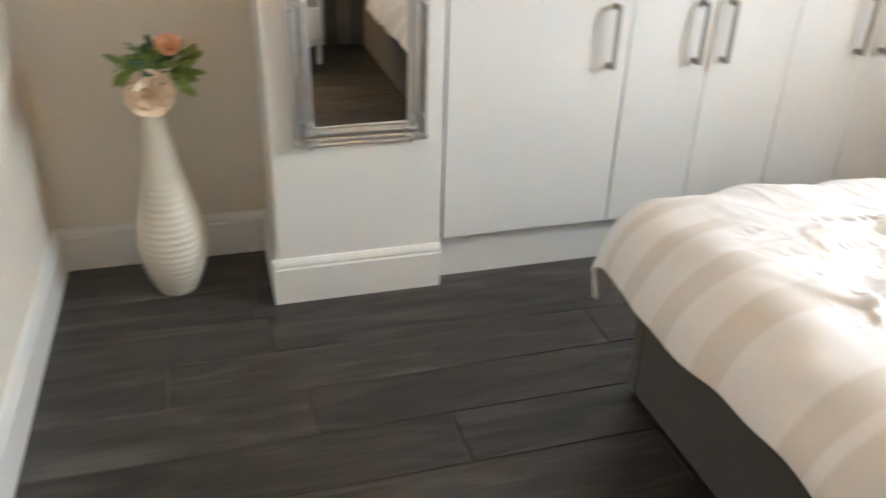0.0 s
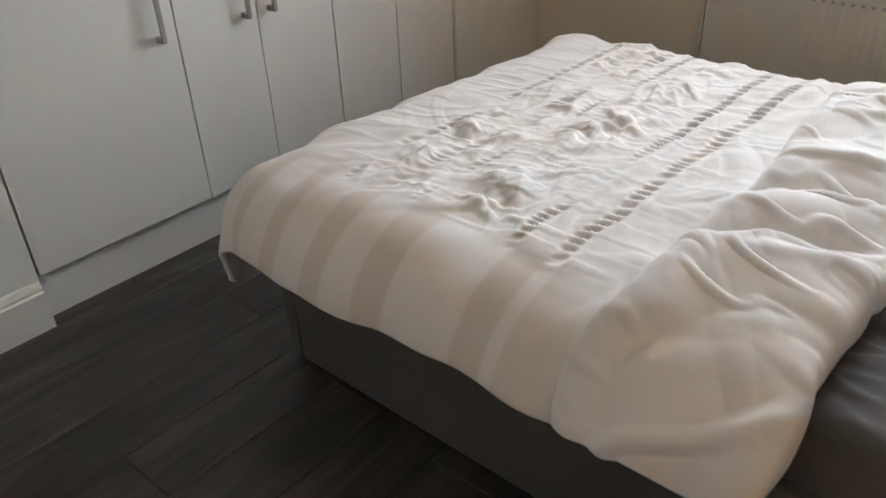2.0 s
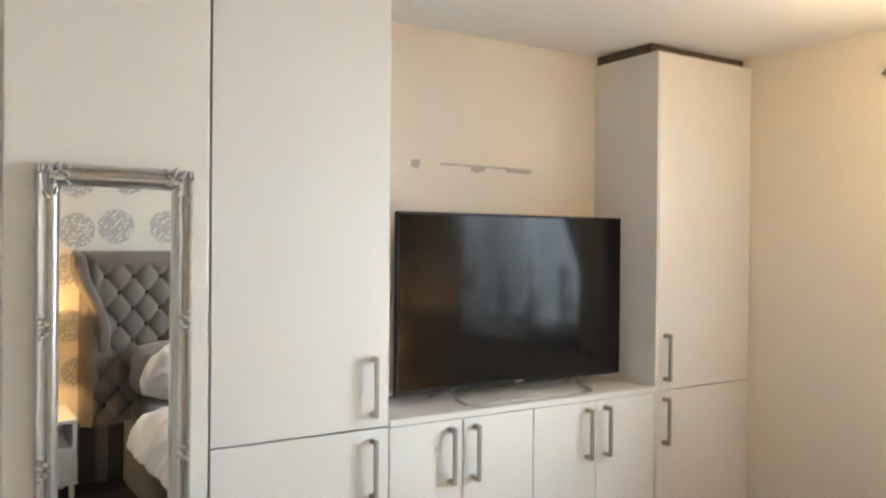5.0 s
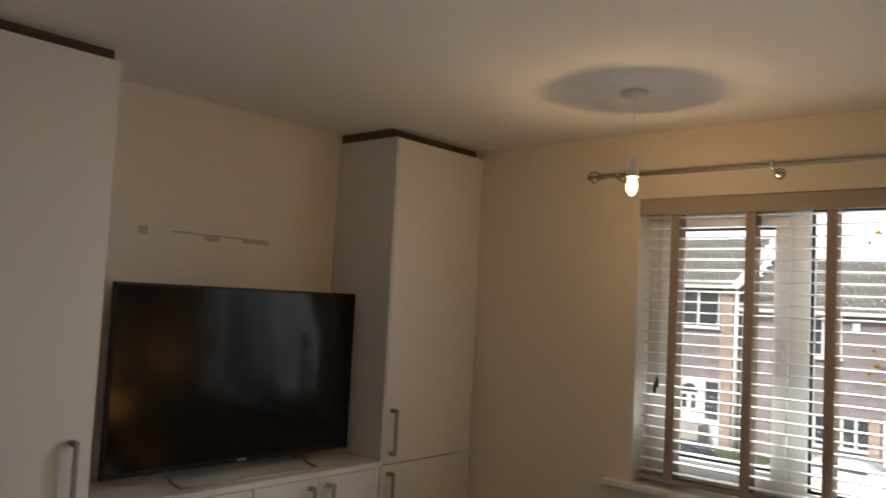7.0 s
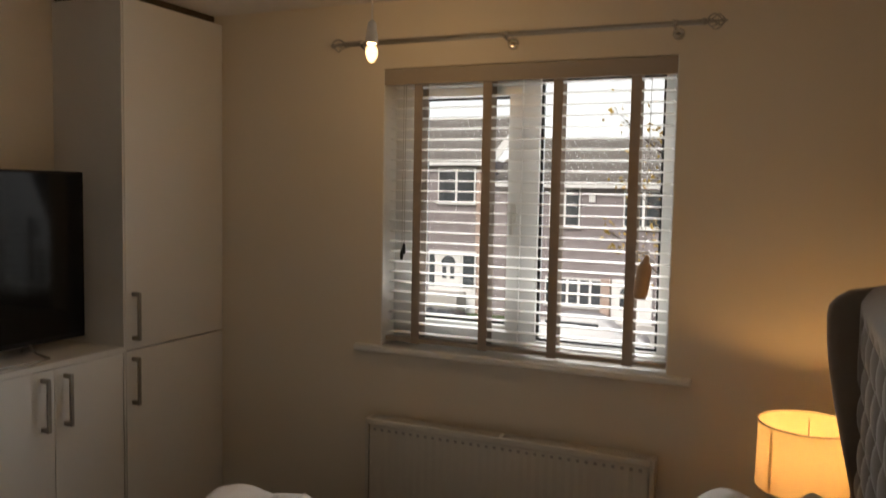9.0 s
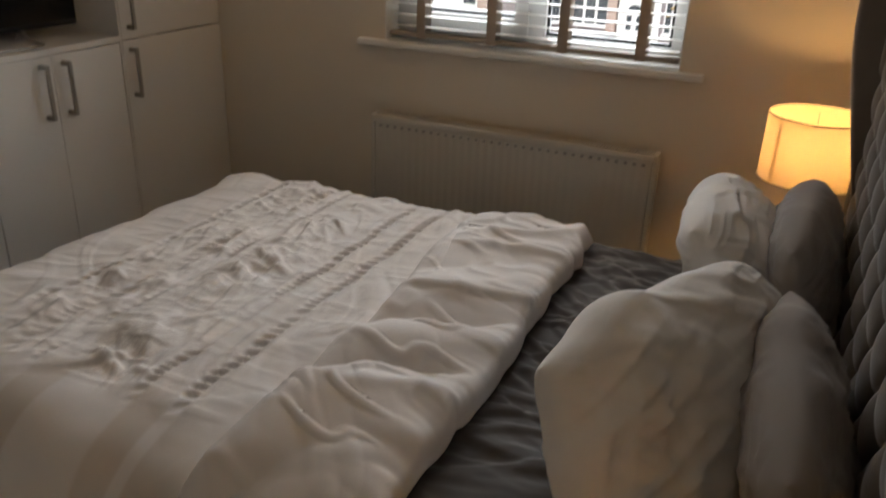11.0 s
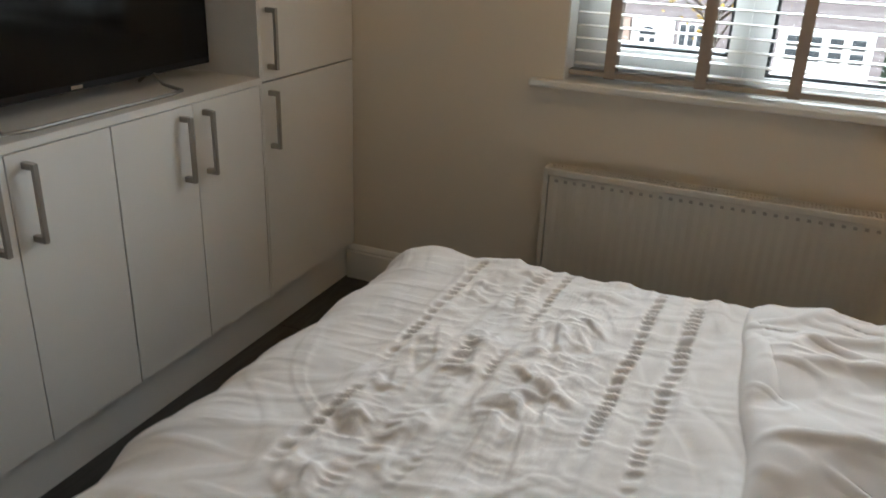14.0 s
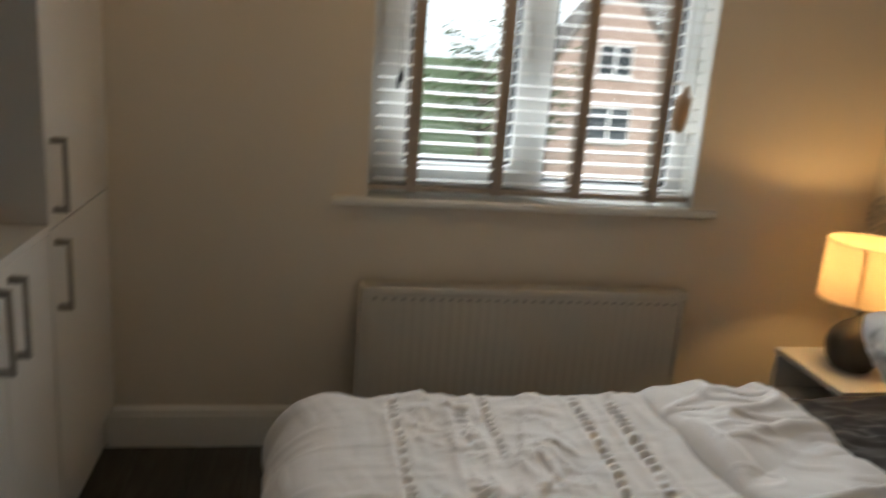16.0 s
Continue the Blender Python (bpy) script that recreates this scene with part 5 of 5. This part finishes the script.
# gable house further along
h3 = thing("gable_house", "orange brick gable-fronted house with a dark tiled roof", "house", (31, -12.3, GZ))
b = bmesh.new()
y0, y1, ze, za = -15.2, -9.4, 0.6, 4.4
pf = [(y0, GZ), (y1, GZ), (y1, ze), ((y0 + y1) / 2, za), (y0, ze)]
f0 = [b.verts.new((30.6, y, z)) for y, z in pf]
f1 = [b.verts.new((32.9, y, z)) for y, z in pf]
for k in range(5):
    b.faces.new((f0[k], f0[(k + 1) % 5], f1[(k + 1) % 5], f1[k]))
b.faces.new(f0)
b.faces.new(f1[::-1])
bmesh.ops.recalc_face_normals(b, faces=b.faces[:])
part("wall", b, BRICKO, h3)
for ys, ye in ((y1 + 0.3, (y0 + y1) / 2), (y0 - 0.3, (y0 + y1) / 2)):
    b = bmesh.new()
    zl = ze - 0.3
    v = [b.verts.new(p) for p in ((30.3, ys, zl), (32.9, ys, zl), (32.9, ye, za + 0.05), (30.3, ye, za + 0.05), (30.3, ys, zl + 0.2), (32.9, ys, zl + 0.2), (32.9, ye, za + 0.25), (30.3, ye, za + 0.25))]
    for f in ((3, 2, 1, 0), (4, 5, 6, 7), (0, 1, 5, 4), (1, 2, 6, 5), (2, 3, 7, 6), (3, 0, 4, 7)):
        b.faces.new([v[i] for i in f])
    bmesh.ops.recalc_face_normals(b, faces=b.faces[:])
    part("roof_slope", b, TILE, h3)
house_window(h3, -13.2, -11.4, -2.0, -0.6, 30.6)
house_window(h3, -13.0, -11.6, 0.6, 1.8, 30.6)
h4 = row_house(-30.0, -15.3, 2.2, 4.6, "brown brick terrace with a long grey tiled roof")
house_window(h4, -19.5, -17.5, 0.4, 1.6)
house_window(h4, -19.5, -17.5, -2.2, -0.9)


def picket_fence(x, y0, y1):
    f = thing("picket_fence", "white painted picket fence before the houses", "fence", (x, (y0 + y1) / 2, GZ + 0.12), group="front fences")
    n_ = int((y1 - y0) / 0.22)
    for k in range(n_):
        y = y0 + (y1 - y0) * k / n_
        part("picket", box((x, y, GZ + 0.12), (x + 0.03, y + 0.1, GZ + 1.1)), WHITEOUT, f)
    for z in (0.4, 0.85):
        part("rail", box((x + 0.03, y0, GZ + z), (x + 0.06, y1, GZ + z + 0.08)), WHITEOUT, f)


picket_fence(22.0, 7.3, 12.5)
picket_fence(22.0, -9.0, -4.2)


def car(x, y, paint, label):
    t = thing("parked_car", label, "car", (x, y, GZ + 0.02))
    n_ = 24
    co = []
    out = [(-2.1, 0.35), (-2.12, 0.6), (-2.0, 0.8), (-1.2, 0.92), (-0.75, 1.35), (-0.4, 1.46), (0.6, 1.45), (1.15, 1.3), (1.6, 0.98), (2.0, 0.9), (2.1, 0.65), (2.08, 0.35)]
    bm = bmesh.new()
    for sgn in (1,):
        a_ = [bm.verts.new((x - 0.85 + (0.14 if z > 1 else 0), y + p, GZ + z)) for p, z in out]
        b_ = [bm.verts.new((x + 0.85 - (0.14 if z > 1 else 0), y + p, GZ + z)) for p, z in out]
    for k in range(len(out)):
        j = (k + 1) % len(out)
        bm.faces.new((a_[k], a_[j], b_[j], b_[k]))
    bm.faces.new(a_)
    bm.faces.new(b_)
    bmesh.ops.recalc_face_normals(bm, faces=bm.faces[:])
    bmesh.ops.bevel(bm, geom=bm.edges[:], offset=0.04, segments=2, affect="EDGES")
    part("body", bm, paint, t, "", True)
    for s in (-1, 1):
        part("side_window", box((x + s * 0.76 - 0.02, y - 0.7, GZ + 1.0), (x + s * 0.76 + 0.02, y + 1.1, GZ + 1.3), 0.01), DARKG, t)
        for p in (-1.3, 1.3):
            w = part("wheel", lathe([(0.31, -0.1), (0.32, -0.05), (0.32, 0.05), (0.31, 0.1)], (x + s * 0.78, y + p, GZ + 0.34), 24, "x"), BLACK, t, "", True)
            part("rim", lathe([(0.2, -0.01), (0.19, 0.01)], (x + s * 0.885, y + p, GZ + 0.34), 20, "x"), CHROME, w, "", True)


car(25.8, 4.0, CARW, "white hatchback parked on the driveway")
car(24.2, 8.7, CARG, "dark grey hatchback parked by the white fence")


def tree(x, y, h, crown, mat, label, seed, leaves, bare=0.5):
    rng = random.Random(seed)
    t = thing("tree", label, "tree", (x, y, GZ))
    trunk = tube([(x, y, GZ - 0.1), (x + 0.05, y, GZ + h * 0.3), (x - 0.03, y + 0.06, GZ + h * 0.6), (x, y + 0.1, GZ + h)], [0.16, 0.12, 0.08, 0.02], 10)
    tips = []
    for k in range(26):
        z = GZ + h * rng.uniform(0.35, 0.95)
        a_ = rng.uniform(0, 2 * math.pi)
        ln = crown * rng.uniform(0.5, 1.0)
        p0 = Vector((x, y, z))
        p1 = p0 + Vector((math.cos(a_) * ln * 0.5, math.sin(a_) * ln * 0.5, ln * 0.35))
        p2 = p1 + Vector((math.cos(a_ + 0.3) * ln * 0.5, math.sin(a_ + 0.3) * ln * 0.5, ln * 0.3))
        merge(trunk, tube([p0, p1, p2], [0.04, 0.022, 0.006], 6))
        for q in range(4):
            s_ = p1.lerp(p2, rng.random())
            e_ = s_ + Vector((rng.uniform(-1, 1), rng.uniform(-1, 1), rng.uniform(0, 0.9))) * ln * 0.35
            merge(trunk, tube([s_, e_], [0.012, 0.003], 5))
            tips += [s_, e_]
        tips += [p1, p2]
    part("trunk", trunk, BARK, t, "trunk and limbs", True)
    b = bmesh.new()
    for k in range(leaves):
        c0 = tips[rng.randrange(len(tips))] + Vector((rng.gauss(0, 0.2), rng.gauss(0, 0.2), rng.gauss(0, 0.2)))
        s_ = rng.uniform(0.05, 0.1)
        m_ = Matrix.Translation(c0) @ pose(0, 0, 0, rng.uniform(0, 360), rng.uniform(0, 360), rng.uniform(0, 360))
        v = [b.verts.new(m_ @ Vector(p)) for p in ((0, -s_, 0), (s_ * 0.6, 0, s_ * 0.2), (0, s_, 0), (-s_ * 0.6, 0, s_ * 0.2))]
        b.faces.new(v)
    tagged(part("crown", b, mat, t, "scattered leaves"), kind="stuff")


tree(20.6, 0.3, 7.2, 2.3, AUTUMN, "street tree with thin yellow autumn leaves", 4, 900)
tree(27.0, -6.4, 5.2, 2.4, HEDGE, "broad green garden tree behind the fence", 12, 1500)
tree(29.0, -8.6, 4.6, 2.0, HEDGE, "small green garden tree beside the house", 14, 1200)

# ---- floor planks ----
floor = structure("floor", box((WX - 0.12, SY - 0.12, -0.12), (EX + 0.1, NY + 0.12, -0.009)), DARKGAP, "dark grey-brown oak laminate floor", "floor")
rng = random.Random(5)
plank_meshes = {}
PW = 0.193
y = -0.662 - 12 * PW
row = 0
while y < NY:
    x = WX - rng.uniform(0.1, 1.1)
    if row == 13:
        x = -0.882 - 1.29
    while x < EX:
        x0, x1 = max(x, WX), min(x + 1.29, EX)
        y0, y1 = max(y, SY), min(y + PW, NY)
        if x1 - x0 > 0.02 and y1 - y0 > 0.02:
            key = (round(x1 - x0, 3), round(y1 - y0, 3))
            if key not in plank_meshes:
                bm = box((-key[0] / 2 + 0.0006, -key[1] / 2 + 0.0006, -0.009), (key[0] / 2 - 0.0006, key[1] / 2 - 0.0006, 0.0))
                tops = [e for e in bm.edges if all(v.co.z > -0.001 for v in e.verts)]
                bmesh.ops.bevel(bm, geom=tops, offset=0.0022, segments=1, affect="EDGES")
                me = bpy.data.meshes.new("plank")
                bm.to_mesh(me)
                bm.free()
                me.materials.append(LAMINATE)
                plank_meshes[key] = me
            p = new("plank", plank_meshes[key])
            p.parent = floor
            p.location = ((x0 + x1) / 2, (y0 + y1) / 2, 0)
        x += 1.29
    y += PW
    row += 1
